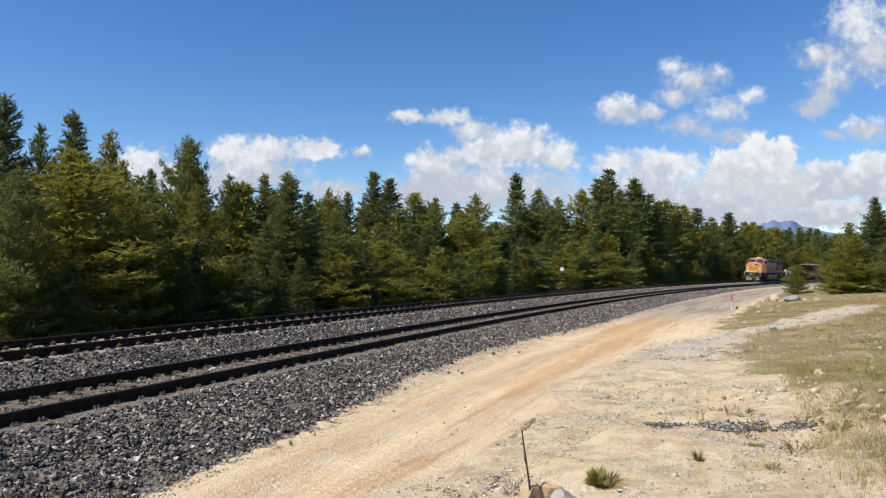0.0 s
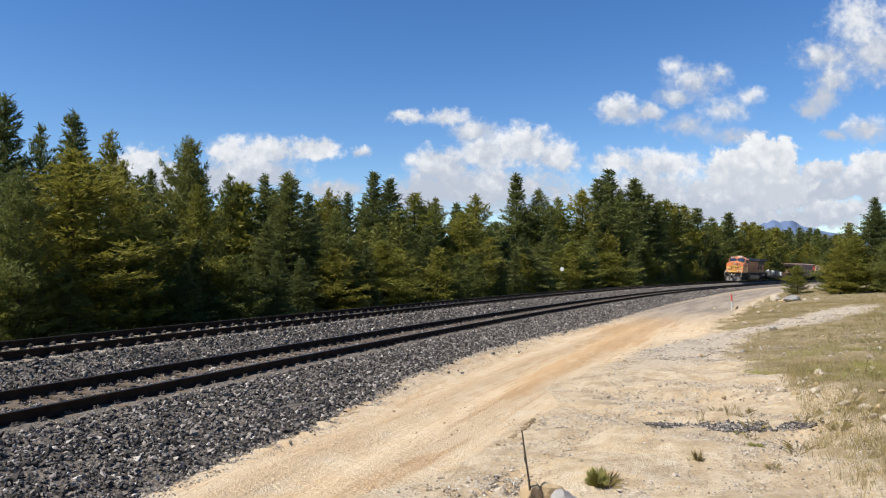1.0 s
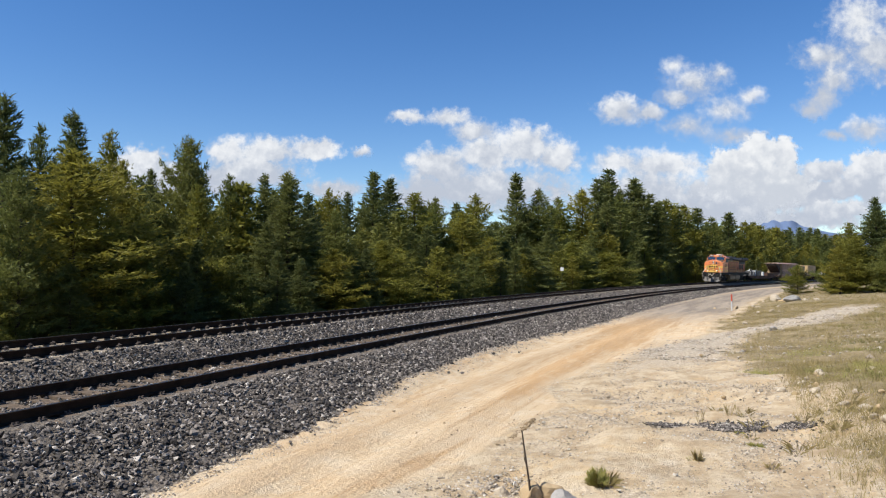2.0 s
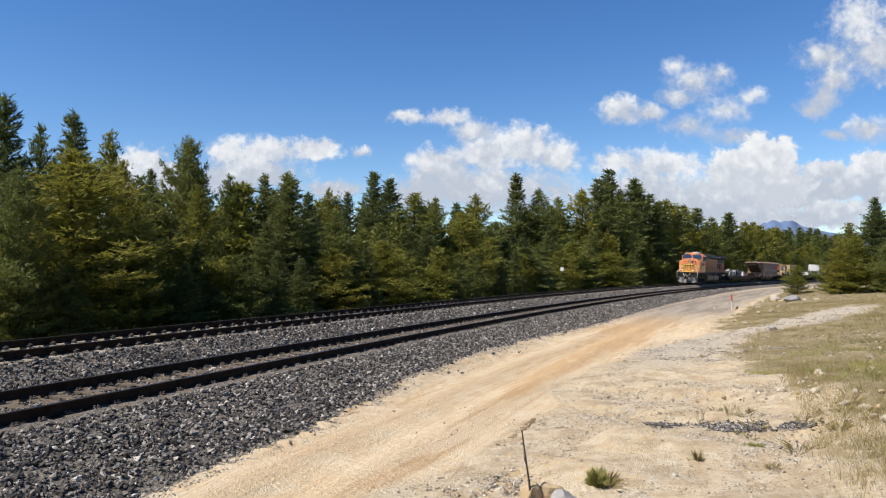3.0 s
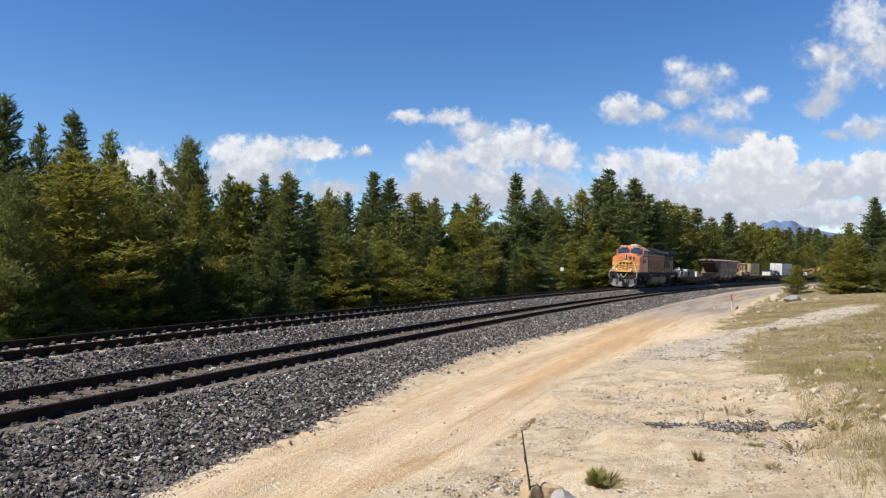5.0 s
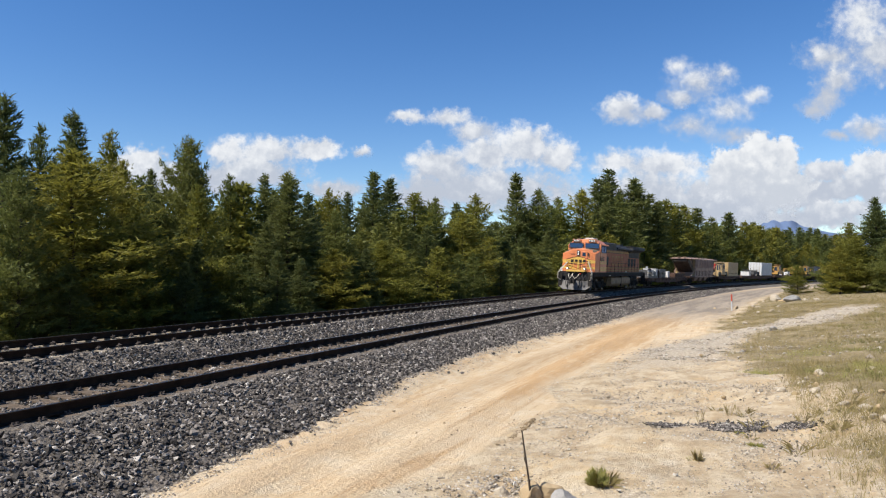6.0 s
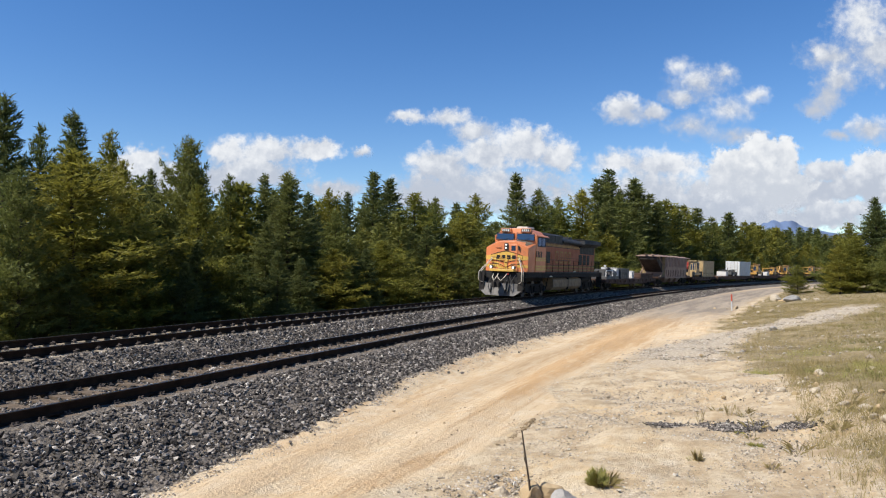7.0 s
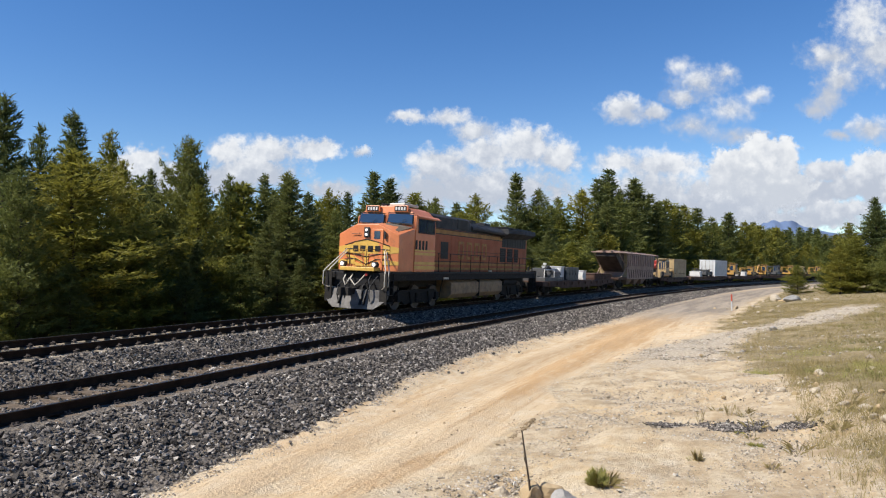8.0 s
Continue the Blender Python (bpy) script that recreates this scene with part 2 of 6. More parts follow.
def make_ground():
    o = np.concatenate([-np.geomspace(3000, 30, 16), np.arange(-28, -8, 1.0), np.arange(-8, 16, 0.15), np.arange(16, 60, 1.5), np.geomspace(62, 530, 14)])
    s = np.concatenate([np.linspace(-1749, -80, 60), np.arange(-78, -32, 1.5), np.arange(-32, 45, 0.19), np.arange(45, 140, 0.9), np.arange(140, 400, 2.5),
                        np.linspace(405, 1749, 60)])
    oo, ss = np.meshgrid(o, s, indexing="ij")
    x, y = plan(oo, ss)
    z = ground_z(x, y)
    fine = (oo > -9) & (oo < 18) & (ss > -35) & (ss < 60)
    bed = ((oo > -6.4) & (oo < 4.2)).astype(float)
    rng = np.random.default_rng(3)
    def smooth(a, n):
        for _ in range(n):
            a = (a + np.roll(a, 1, 0) + np.roll(a, -1, 0) + np.roll(a, 1, 1) + np.roll(a, -1, 1)) / 5
        return a / a.std()
    lumps = 0.014 * smooth(rng.normal(0, 1, z.shape), 1) + 0.020 * smooth(rng.normal(0, 1, z.shape), 6)
    wild = np.clip((oo - 6.2) / 2.0, 0.25, 1.0)
    z = z + np.where(fine, rng.normal(0, 1, z.shape) * 0.02 * bed + lumps * wild * (1 - bed), 0)
    ni, nj = oo.shape
    idx = np.arange(ni * nj).reshape(ni, nj)
    faces = np.stack([idx[:-1, :-1], idx[:-1, 1:], idx[1:, 1:], idx[1:, :-1]], -1).reshape(-1, 4)
    verts = np.stack([x, y, z], -1).reshape(-1, 3)
    n = Nodes("earth")
    me = fast_mesh("ground", verts, faces, n.mat, smooth=True)
    b = np.clip((ballast_edge(ss) - oo) / 0.35 + 0.5, 0, 1) * np.clip((oo + 7.2) / 0.6, 0, 1)
    g = grass_amount(x, y, oo, ss)
    wood = np.clip((-7.5 - oo) / 1.0, 0, 1)
    off_road = np.clip((oo - road_edge(ss)) / 0.5 + 0.5, 0, 1)
    strip = strip_amount(oo, ss)
    gravel = np.clip(off_road * (0.24 + 0.22 * np.sin(ss * 0.9 + 2 * np.sin(oo))) + strip, 0, 1)
    far_grey = np.clip((ss - 10) / 16, 0, 1) * np.clip((9.8 - oo) / 1.0, 0, 1) * np.clip((oo - 3) / 1, 0, 1)
    rut = np.exp(-((oo - 5.0 - 0.25 * np.sin(ss * 0.12)) / 0.28) ** 2) + 0.8 * np.exp(-((oo - 6.5 - 0.3 * np.sin(ss * 0.12)) / 0.35) ** 2)
    mid_c, wide = np.interp(ss, [-22, -14, -8, 0, 8], [6.5, 6.3, 5.9, 6.2, 5.9]), np.interp(ss, [-22, -14, -8, 0, 10], [0.6, 0.8, 0.9, 1.5, 2.6])
    clay = np.exp(-((oo - mid_c) / wide) ** 2) * np.interp(ss, [-24, -20, -15, -12, -8, 16, 28], [0.5, 0.7, 0.35, 0.8, 1.0, 0.95, 0.0]) * (1 - 0.8 * off_road)
    for name, val in (("across", oo), ("along", ss), ("clay", clay), ("pale", off_road), ("bed", b), ("grass", g), ("wood", wood), ("gravel", gravel), ("strip", strip), ("rut", rut), ("grey", far_grey)):
        me.attributes.new(name, "FLOAT", "POINT").data.foreach_set("value", val.astype(np.float32).ravel())
    # colours of the ground
    big, mid, fin = n.noise(0.45, 6, 0.6, dist=0.6), n.noise(2.2, 7, 0.65), n.noise(22, 6, 0.65)
    crumb = n.noise(7.0, 6, 0.7)
    co = n.add("ShaderNodeCombineXYZ")
    n.put(co.inputs[0], n.attr("across"))
    n.put(co.inputs[1], n.math("MULTIPLY", n.attr("along"), 0.07))
    streak, fine_streak = n.noise(2.6, 6, 0.6, co.outputs[0], 0.5), n.noise(11.0, 5, 0.65, co.outputs[0], 0.25)
    # packed sandy road: tan, bleached patches, orange clay where wheels cut through, tyre streaks
    sand = n.mix(n.ramp(big, 0.3, 0.7), (0.67, 0.54, 0.375), (0.60, 0.455, 0.29))
    sand = n.mix(n.ramp(mid, 0.42, 0.66, 0.0, 0.75), sand, (0.70, 0.61, 0.47))
    sand = n.mix(n.math("MULTIPLY", n.math("MULTIPLY", n.attr("rut"), n.ramp(mid, 0.3, 0.65)), 0.45), sand, (0.44, 0.28, 0.13))
    clay_m = n.ramp(n.math("ADD", n.attr("clay"), n.math("ADD", n.math("MULTIPLY", n.math("SUBTRACT", streak, 0.5), 1.5), n.math("MULTIPLY", n.math("SUBTRACT", mid, 0.5), 1.0))), 0.45, 0.95, 0.0, 0.8)
    sand = n.mix(clay_m, sand, n.mix(crumb, (0.50, 0.30, 0.125), (0.58, 0.39, 0.20)))
    sand = n.mix(n.ramp(streak, 0.52, 0.66, 0.0, 0.5), sand, (0.46, 0.31, 0.155))
    sand = n.mix(n.ramp(fine_streak, 0.52, 0.70, 0.0, 0.55), sand, (0.68, 0.58, 0.43))
    sand = n.mix(n.ramp(fine_streak, 0.47, 0.34, 0.0, 0.35), sand, (0.36, 0.25, 0.13))
    # stony crust beside it: bleached lime and sand with crumbs
    crust = n.mix(n.ramp(mid, 0.32, 0.62), (0.43, 0.335, 0.215), (0.62, 0.53, 0.395))
    crust = n.mix(n.ramp(n.noise(1.1, 6, 0.7, dist=0.8), 0.5, 0.66, 0.0, 0.7), crust, (0.60, 0.45, 0.26))
    crust = n.mix(n.ramp(crumb, 0.50, 0.66, 0.0, 0.65), crust, (0.36, 0.285, 0.19))
    sand = n.mix(n.ramp(n.math("ADD", n.attr("pale"), n.math("MULTIPLY", n.math("SUBTRACT", mid, 0.5), 0.9)), 0.35, 0.7), sand, crust)
    sand = n.mix(n.ramp(crumb, 0.56, 0.74, 0.0, 0.4), sand, (0.36, 0.27, 0.165))
    sand = n.mix(n.ramp(fin, 0.55, 0.78, 0.0, 0.45), sand, (0.35, 0.26, 0.155))
    peb = n.mix(n.voronoi(22, out="Color"), (0.30, 0.25, 0.19), (0.72, 0.64, 0.52))
    grav_m = n.ramp(n.math("ADD", n.attr("gravel"), n.math("MULTIPLY", n.math("SUBTRACT", mid, 0.5), 1.7)), 0.40, 0.72, 0.0, 0.8)
    col = n.mix(grav_m, sand, peb)
    col = n.mix(n.math("MULTIPLY", n.attr("strip"), 0.75), col, n.mix(n.voronoi(20, out="Color"), (0.27, 0.24, 0.20), (0.58, 0.53, 0.45)))
    track = n.ramp(n.noise(1.3, 4, 0.6, co.outputs[0], 0.3), 0.4, 0.62)
    col = n.mix(n.math("MULTIPLY", n.attr("grey"), n.ramp(mid, 0.2, 0.6, 0.6, 0.95)), col,
                n.mix(track, n.mix(fin, (0.16, 0.142, 0.125), (0.27, 0.24, 0.21)), n.mix(fin, (0.30, 0.265, 0.225), (0.41, 0.36, 0.305))))
    soil = n.mix(n.ramp(n.noise(1.6, 7, 0.7), 0.4, 0.62), n.mix(crumb, (0.13, 0.105, 0.045), (0.24, 0.195, 0.09)), n.mix(fin, (0.25, 0.20, 0.11), (0.42, 0.345, 0.22)))
    col = n.mix(n.ramp(n.math("ADD", n.attr("grass"), n.math("MULTIPLY", n.math("SUBTRACT", mid, 0.5), 1.3)), 0.3, 0.75, 0.0, 0.92), col, soil)
    stones = n.mix(n.voronoi(17, out="Color"), (0.055, 0.048, 0.043), (0.25, 0.22, 0.19))
    edge_grit = n.math("MULTIPLY", n.math("SUBTRACT", n.noise(5.0, 6, 0.7), 0.5), 0.9)
    col = n.mix(n.ramp(n.math("ADD", n.attr("bed"), edge_grit), 0.4, 0.6), col, stones)
    col = n.mix(n.attr("wood"), col, n.mix(mid, (0.05, 0.045, 0.02), (0.10, 0.085, 0.04)))
    h = n.math("ADD", n.math("MULTIPLY", n.voronoi(17), n.math("ADD", n.attr("bed"), n.math("MULTIPLY", grav_m, 0.35))), n.math("MULTIPLY", n.math("ADD", fin, n.math("MULTIPLY", crumb, 1.6)), 0.7))
    n.bump(n.math("ADD", h, n.math("MULTIPLY", fine_streak, 0.5)), 0.05, 0.85)
    n.done(n.mix(1.0, col, (TONE * 1.04, TONE * 0.98, TONE * 0.88), "MULTIPLY"), 0.95)
    ob = new("ground", me)
    tagged(ob, "sandy dirt road, gravel and dry grass beside a ballasted railway bed", "ground", kind="structure")
    cap = Build()
    xs, ys = plan(529.0, np.linspace(-1749, 1749, 48))
    cap.add([(a, b2, 0.2) for a, b2 in zip(xs, ys)], [tuple(range(48))])
    part("meadow", cap, M_GRASS, ob)
    return ob


ground = make_ground()

# ---- stones ----
OCT_V = np.array([(1, 0, 0), (-1, 0, 0), (0, 1, 0), (0, -1, 0), (0, 0, 1), (0, 0, -1)], float)
TET_V = np.array([(1, 1, 1), (-1, -1, 1), (-1, 1, -1), (1, -1, -1)], float) * 0.75
TET_F = np.array([(0, 1, 3), (0, 2, 1), (0, 3, 2), (1, 2, 3)])
OCT_F = np.array([(0, 2, 4), (2, 1, 4), (1, 3, 4), (3, 0, 4), (2, 0, 5), (1, 2, 5), (3, 1, 5), (0, 3, 5)])


def stones(name, pos, size, rng, material, label, full=True, flat=0.7):
    """Many broken stones as one mesh; the shape of each is its own."""
    bv, bf = (OCT_V, OCT_F) if full else (TET_V, TET_F)
    n = len(pos)
    v = bv[None] * (1 + rng.uniform(-0.35, 0.35, (n, len(bv), 1)))
    q = rng.normal(size=(n, 4))
    q /= np.linalg.norm(q, axis=1)[:, None]
    w, x, y, z = q.T
    rot = np.stack([1 - 2 * (y * y + z * z), 2 * (x * y - z * w), 2 * (x * z + y * w), 2 * (x * y + z * w), 1 - 2 * (x * x + z * z), 2 * (y * z - x * w),
                    2 * (x * z - y * w), 2 * (y * z + x * w), 1 - 2 * (x * x + y * y)], -1).reshape(n, 3, 3)
    v = v * rng.uniform((0.75, 0.55, 0.5), (1.15, 0.9, 0.8), (n, 1, 3))
    v = np.einsum("nij,nkj->nki", rot, v) * size[:, None, None]
    v[:, :, 2] *= flat
    v += pos[:, None, :]
    f = bf[None] + (np.arange(n) * len(bv))[:, None, None]
    ob = new(name, fast_mesh(name, v.reshape(-1, 3), f.reshape(-1, 3), material))
    return tagged(ob, label, "stones", kind="stuff")


def on_ground(o, s, up=0.0):
    x, y = plan(o, s)
    return np.stack([x, y, ground_z(x, y) + up], -1)


def make_ballast():
    rng = np.random.default_rng(11)
    spots, sizes = [], []
    # stretch along the line, band across it, stones to the square metre, size
    for s0, s1, o0, o1, dens, r in ((-27, 4, 1.36, 3.95, 330, 0.041), (4, 20, 1.2, 3.95, 150, 0.048), (20, 45, 1.2, 3.9, 50, 0.06),
                                    (-24, 6, -2.8, -1.2, 260, 0.041), (6, 30, -2.8, -1.2, 90, 0.05), (-24, 20, -5.9, -5.3, 60, 0.04),
                                    (-26, 2, -0.64, 0.64, 200, 0.034), (2, 25, -0.64, 0.64, 60, 0.04), (-22, 4, -4.7, -3.4, 200, 0.033), (4, 25, -4.7, -3.4, 60, 0.04),
                                    (-27, 0, 3.3, 4.5, 110, 0.026), (0, 40, 3.2, 4.2, 40, 0.036), (45, 90, 1.2, 3.6, 14, 0.075), (30, 80, -2.8, -1.2, 18, 0.07)):
        n = int((s1 - s0) * (o1 - o0) * dens)
        o, s = rng.uniform(o0, o1, n), rng.uniform(s0, s1, n)
        keep = rng.random(n) < np.clip((ballast_edge(s) + 0.12 - o) / 0.35, 0.008, 1)
        n = int(keep.sum())
        spots.append(on_ground(o[keep], s[keep], rng.uniform(-0.015, 0.045, n)))
        sizes.append(r * np.exp(rng.normal(0, 0.3, n)))
    stones("ballast", np.concatenate(spots), np.concatenate(sizes), rng, M_BALLAST, "crushed dark grey railway ballast stones heaped beside the track", flat=0.85)


def make_gravel():
    rng = np.random.default_rng(12)
    spots, sizes = [], []
    for n, s0, s1, o0, o1, r, base in ((46000, -23, -6, 6.2, 13.5, 0.0105, 0.35), (14000, -23, 0, 6.2, 13.5, 0.018, 0.16), (2600, -17, 4, 6.4, 13.5, 0.030, 0.05), (12000, -6, 14, 6.5, 15, 0.027, 0.04),
                                       (6000, -4, 24, 7.5, 18, 0.045, 0.0), (700, -9, 30, 9.5, 16, 0.06, 0.05), (1500, -22, 20, 4.4, 7.2, 0.010, 1.0)):
        o, s = rng.uniform(o0, o1, n), rng.uniform(s0, s1, n)
        patch = 0.5 + 0.5 * np.sin(o * 2.1 + 2.0 * np.sin(s * 0.8)) * np.sin(s * 1.3 + 1.5 * np.sin(o * 1.7))
        amount = np.clip((o - road_edge(s)) / 0.6, 0, 1) * (0.15 + 0.85 * patch ** 1.5) * np.clip((3 - s) / 5, 0.0, 1) + strip_amount(o, s)
        keep = rng.random(n) < np.maximum(np.clip(amount, 0, 1), base * (o > road_edge(s) if base < 1 else 1))
        n = int(keep.sum())
        spots.append(on_ground(o[keep], s[keep], rng.uniform(-0.004, 0.008, n)))
        sizes.append(r * np.exp(rng.normal(0, 0.4, n)))
    for n, s0, s1, r in ((9000, -24, -4, 0.016), (6000, -6, 25, 0.024)):       # fringe along the foot of the ballast
        s = rng.uniform(s0, s1, n)
        o = ballast_edge(s) + np.abs(rng.normal(0, 0.26, n)) - 0.12
        spots.append(on_ground(o, s, rng.uniform(-0.004, 0.008, n)))
        sizes.append(r * np.exp(rng.normal(0, 0.35, n)))
    spots, sizes = np.concatenate(spots), np.concatenate(sizes)
    small = sizes < 0.014
    stones("gravel", spots[~small], sizes[~small], rng, M_GRAVEL, "loose pale gravel on the sandy ground", flat=0.6)
    stones("grit", spots[small], sizes[small] * 1.15, rng, M_GRAVEL, "fine pale grit strewn over the sandy ground", full=False, flat=0.6)
    n = 2600                                                                    # a spill of dark stones across the sand
    a = rng.uniform(-1, 1, n)
    x, y = 4.75 + 1.1 * a + rng.normal(0, 0.12, n), 11.75 - 0.35 * a + rng.normal(0, 0.13, n)
    stones("dark_stones", np.stack([x, y, ground_z(x, y) + 0.01], -1), 0.028 * np.exp(rng.normal(0, 0.3, n)), rng, M_BALLAST, "small spill of dark ballast stones on the sand")
    n = 320
    x, y = rng.normal(0.6, 0.9, n), rng.normal(13.2, 1.9, n)
    stones("dirt_clods", np.stack([x, y, ground_z(x, y) + 0.005], -1), 0.015 * np.exp(rng.normal(0, 0.5, n)), rng, M_CLOD, "crumbled clods of dried dirt on the road edge", flat=0.6)


make_ballast()
make_gravel()


def make_rubble():
    """Coarse gravel by the dead stick, and a crumbled crust edge on the road."""
    rng = np.random.default_rng(14)
    n = 420
    x, y = rng.normal(0.55, 0.38, n), rng.normal(9.05, 0.28, n)
    stones("rubble", np.stack([x, y, ground_z(x, y) + 0.01], -1), 0.024 * np.exp(rng.normal(0, 0.4, n)), rng, M_GRAVEL, "coarse grey gravel heaped by sandstone blocks")
    n = 220
    u = rng.random(n)
    x, y = 1.15 + 0.56 * u + rng.normal(0, 0.03, n), 11.9 + 1.4 * u + rng.normal(0, 0.05, n)
    stones("crust_edge", np.stack([x, y, ground_z(x, y) + 0.01], -1), 0.02 * np.exp(rng.normal(0, 0.45, n)), rng, M_CLOD, "crumbled brown crust along a rut", flat=0.8)


make_rubble()


# ---- track ----
def rail_profile():
    return [(-0.075, -0.172), (0.075, -0.172), (0.07, -0.158), (0.012, -0.14), (0.009, -0.05), (0.036, -0.038), (0.036, -0.006), (0.028, 0.0),
            (-0.028, 0.0), (-0.036, -0.006), (-0.036, -0.038), (-0.009, -0.05), (-0.012, -0.14), (-0.07, -0.158)]


def tie_wood():
    return Build().box(-0.115, 0.115, -1.3, 1.3, -0.36, -0.185)


def tie_concrete():
    b = Build()
    rings = []
    for y, w, t in ((-1.3, 0.13, -0.19), (-0.95, 0.14, -0.18), (-0.5, 0.12, -0.19), (-0.2, 0.11, -0.225), (0.2, 0.11, -0.225), (0.5, 0.12, -0.19), (0.95, 0.14, -0.18), (1.3, 0.13, -0.19)):
        rings.append([(-w, y, -0.36), (w, y, -0.36), (w * 0.82, y, t), (-w * 0.82, y, t)])
    return b.loft(rings)


def make_track(far):
    name = "concrete-tie main track" if far else "wooden-tie track"
    track = empty("railway_track", ("curved railway track on concrete ties with spring clips" if far else "curved railway track on weathered wooden ties in ballast"), "track", "railway tracks")
    tagged(track, kind="structure")
    ss = np.concatenate([np.arange(-70, 120, 1.0), np.arange(120, 460, 3.0)])
    for side in (-0.7525, 0.7525):
        rings, top = [], []
        for s in ss:
            m = on_track(float(s), far)
            rings.append([m @ Vector((0, side + p[0], p[1])) for p in rail_profile()])
            top.append([m @ Vector((0, side + p[0], p[1])) for p in ((-0.027, 0.0008), (0.027, 0.0008), (0.027, 0.0025), (-0.027, 0.0025))])
        rail = part("rail", Build().loft(rings), M_RAIL, track, "rust-brown steel rail")
        part("rail_head", Build().loft(top), M_RAILTOP, rail, "bright worn running surface")
    tie = (tie_concrete() if far else tie_wood()).mesh("tie")
    tie.materials.append(M_CONCRETE if far else M_WOOD)
    step = 0.61 if far else 0.5
    rng = random.Random(5 + far)
    rest = Build()
    proto = tie_concrete() if far else tie_wood()
    s, k = -36.0, 0
    clips = Build()
    while s < 300:
        jit = 0.0 if far else rng.uniform(-0.04, 0.04)
        m = on_track(s + jit, far) @ pose(0, 0 if far else rng.uniform(-0.05, 0.05), 0 if far else rng.uniform(-0.012, 0.004), 0, 0, rng.uniform(-0.8, 0.8))
        if k < 190:
            part("tie", tie, None, track, at=m)
        else:
            rest.add([m @ Vector(v) for v in proto.v], proto.f)
        if s < 70:
            for side in (-0.7525, 0.7525):
                for d in (-1, 1):
                    y = side + d * 0.13
                    c = Build().box(-0.06, 0.06, y - 0.05, y + 0.05, -0.185, -0.16)
                    if far:
                        c.tube([(-0.05, y - d * 0.04, -0.15), (-0.05, y + d * 0.05, -0.12), (0.0, y + d * 0.07, -0.10), (0.05, y + d * 0.05, -0.12), (0.05, y - d * 0.04, -0.15)], 0.012, 4)
                        c.box(-0.02, 0.02, y + d * 0.02 - 0.012, y + d * 0.02 + 0.012, -0.16, -0.085)
                    else:
                        c.box(-0.05, -0.02, y - 0.015, y + 0.015, -0.16, -0.13).box(0.02, 0.05, y - 0.015, y + 0.015, -0.16, -0.13)
                    clips.add([m @ Vector(v) for v in c.v], c.f)
        s += step
        k += 1
    tagged(part("far_ties", rest, M_CONCRETE if far else M_WOOD, track), kind="stuff")
    tagged(part("rail_fasteners", clips, M_CLIP, track, "small steel spring clips" if far else "steel tie plates and spikes"), kind="stuff")
    return track


make_track(True)
make_track(False)


# ---- conifers ----
SIZE = {}                # crown radius and height of each model tree


def sprays(base, d0, ln, droop, lift, gap, tip_ln, rng, flat):
    """Foliage places and directions of one limb: twigs to both sides of it, shorter towards the tip."""
    side = np.array([-d0[1], d0[0], 0.0])
    side /= np.linalg.norm(side) + 1e-9
    ts = np.arange(0.16 if ln > 0.6 else 0.0, 1.0, gap / ln)
    if len(ts) == 0:
        ts = np.array([0.5])
    axis = base + d0 * (ln * ts)[:, None]
    axis[:, 2] += ln * (lift * ts ** 2 - droop * ts)
    pos, way = [axis], [np.tile(d0 + np.array([0, 0, 0.25]), (len(ts), 1))]
    for sg in (-1.0, 1.0):
        reach = np.minimum(0.72 * ln * (1 - 0.8 * ts) * (0.3 + ts) + 0.14, 1.15) * rng.uniform(0.6, 1.25, len(ts))
        k = np.maximum(1, (reach / tip_ln).astype(int))
        rep = np.repeat(np.arange(len(ts)), k)
        step = (np.arange(len(rep)) - np.repeat(np.cumsum(k) - k, k) + 0.7) * tip_ln
        wd = side * sg * 0.80 + d0 * 0.6
        p = axis[rep] + wd * step[:, None]
        p[:, 2] += rng.normal(0, flat, len(rep)) + 0.10 * step * (1 if lift > 0.2 else -1)
        pos.append(p)
        way.append(np.tile(wd + np.array([0, 0, 0.15 if lift > 0.2 else -0.05]), (len(rep), 1)))
    return np.concatenate(pos), np.concatenate(way), axis[-1]


def needles(pos, way, length, width, k, rng, spread):
    """k narrow three-cornered sprigs at each place."""
    n = len(pos) * k
    d = np.repeat(way, k, 0) + rng.normal(0, spread, (n, 3))
    d /= np.linalg.norm(d, axis=1)[:, None]
    p = np.repeat(pos, k, 0) + rng.normal(0, length * 0.16, (n, 3))
    w = np.cross(d, rng.normal(size=(n, 3)))
    w *= width * rng.uniform(0.6, 1.4, (n, 1)) / (np.linalg.norm(w, axis=1)[:, None] + 1e-9)
    ln = length * rng.uniform(0.5, 1.35, (n, 1))
    v = np.stack([p - w, p + w, p + d * ln], 1).reshape(-1, 3)
    return v, np.arange(len(v)).reshape(-1, 3)


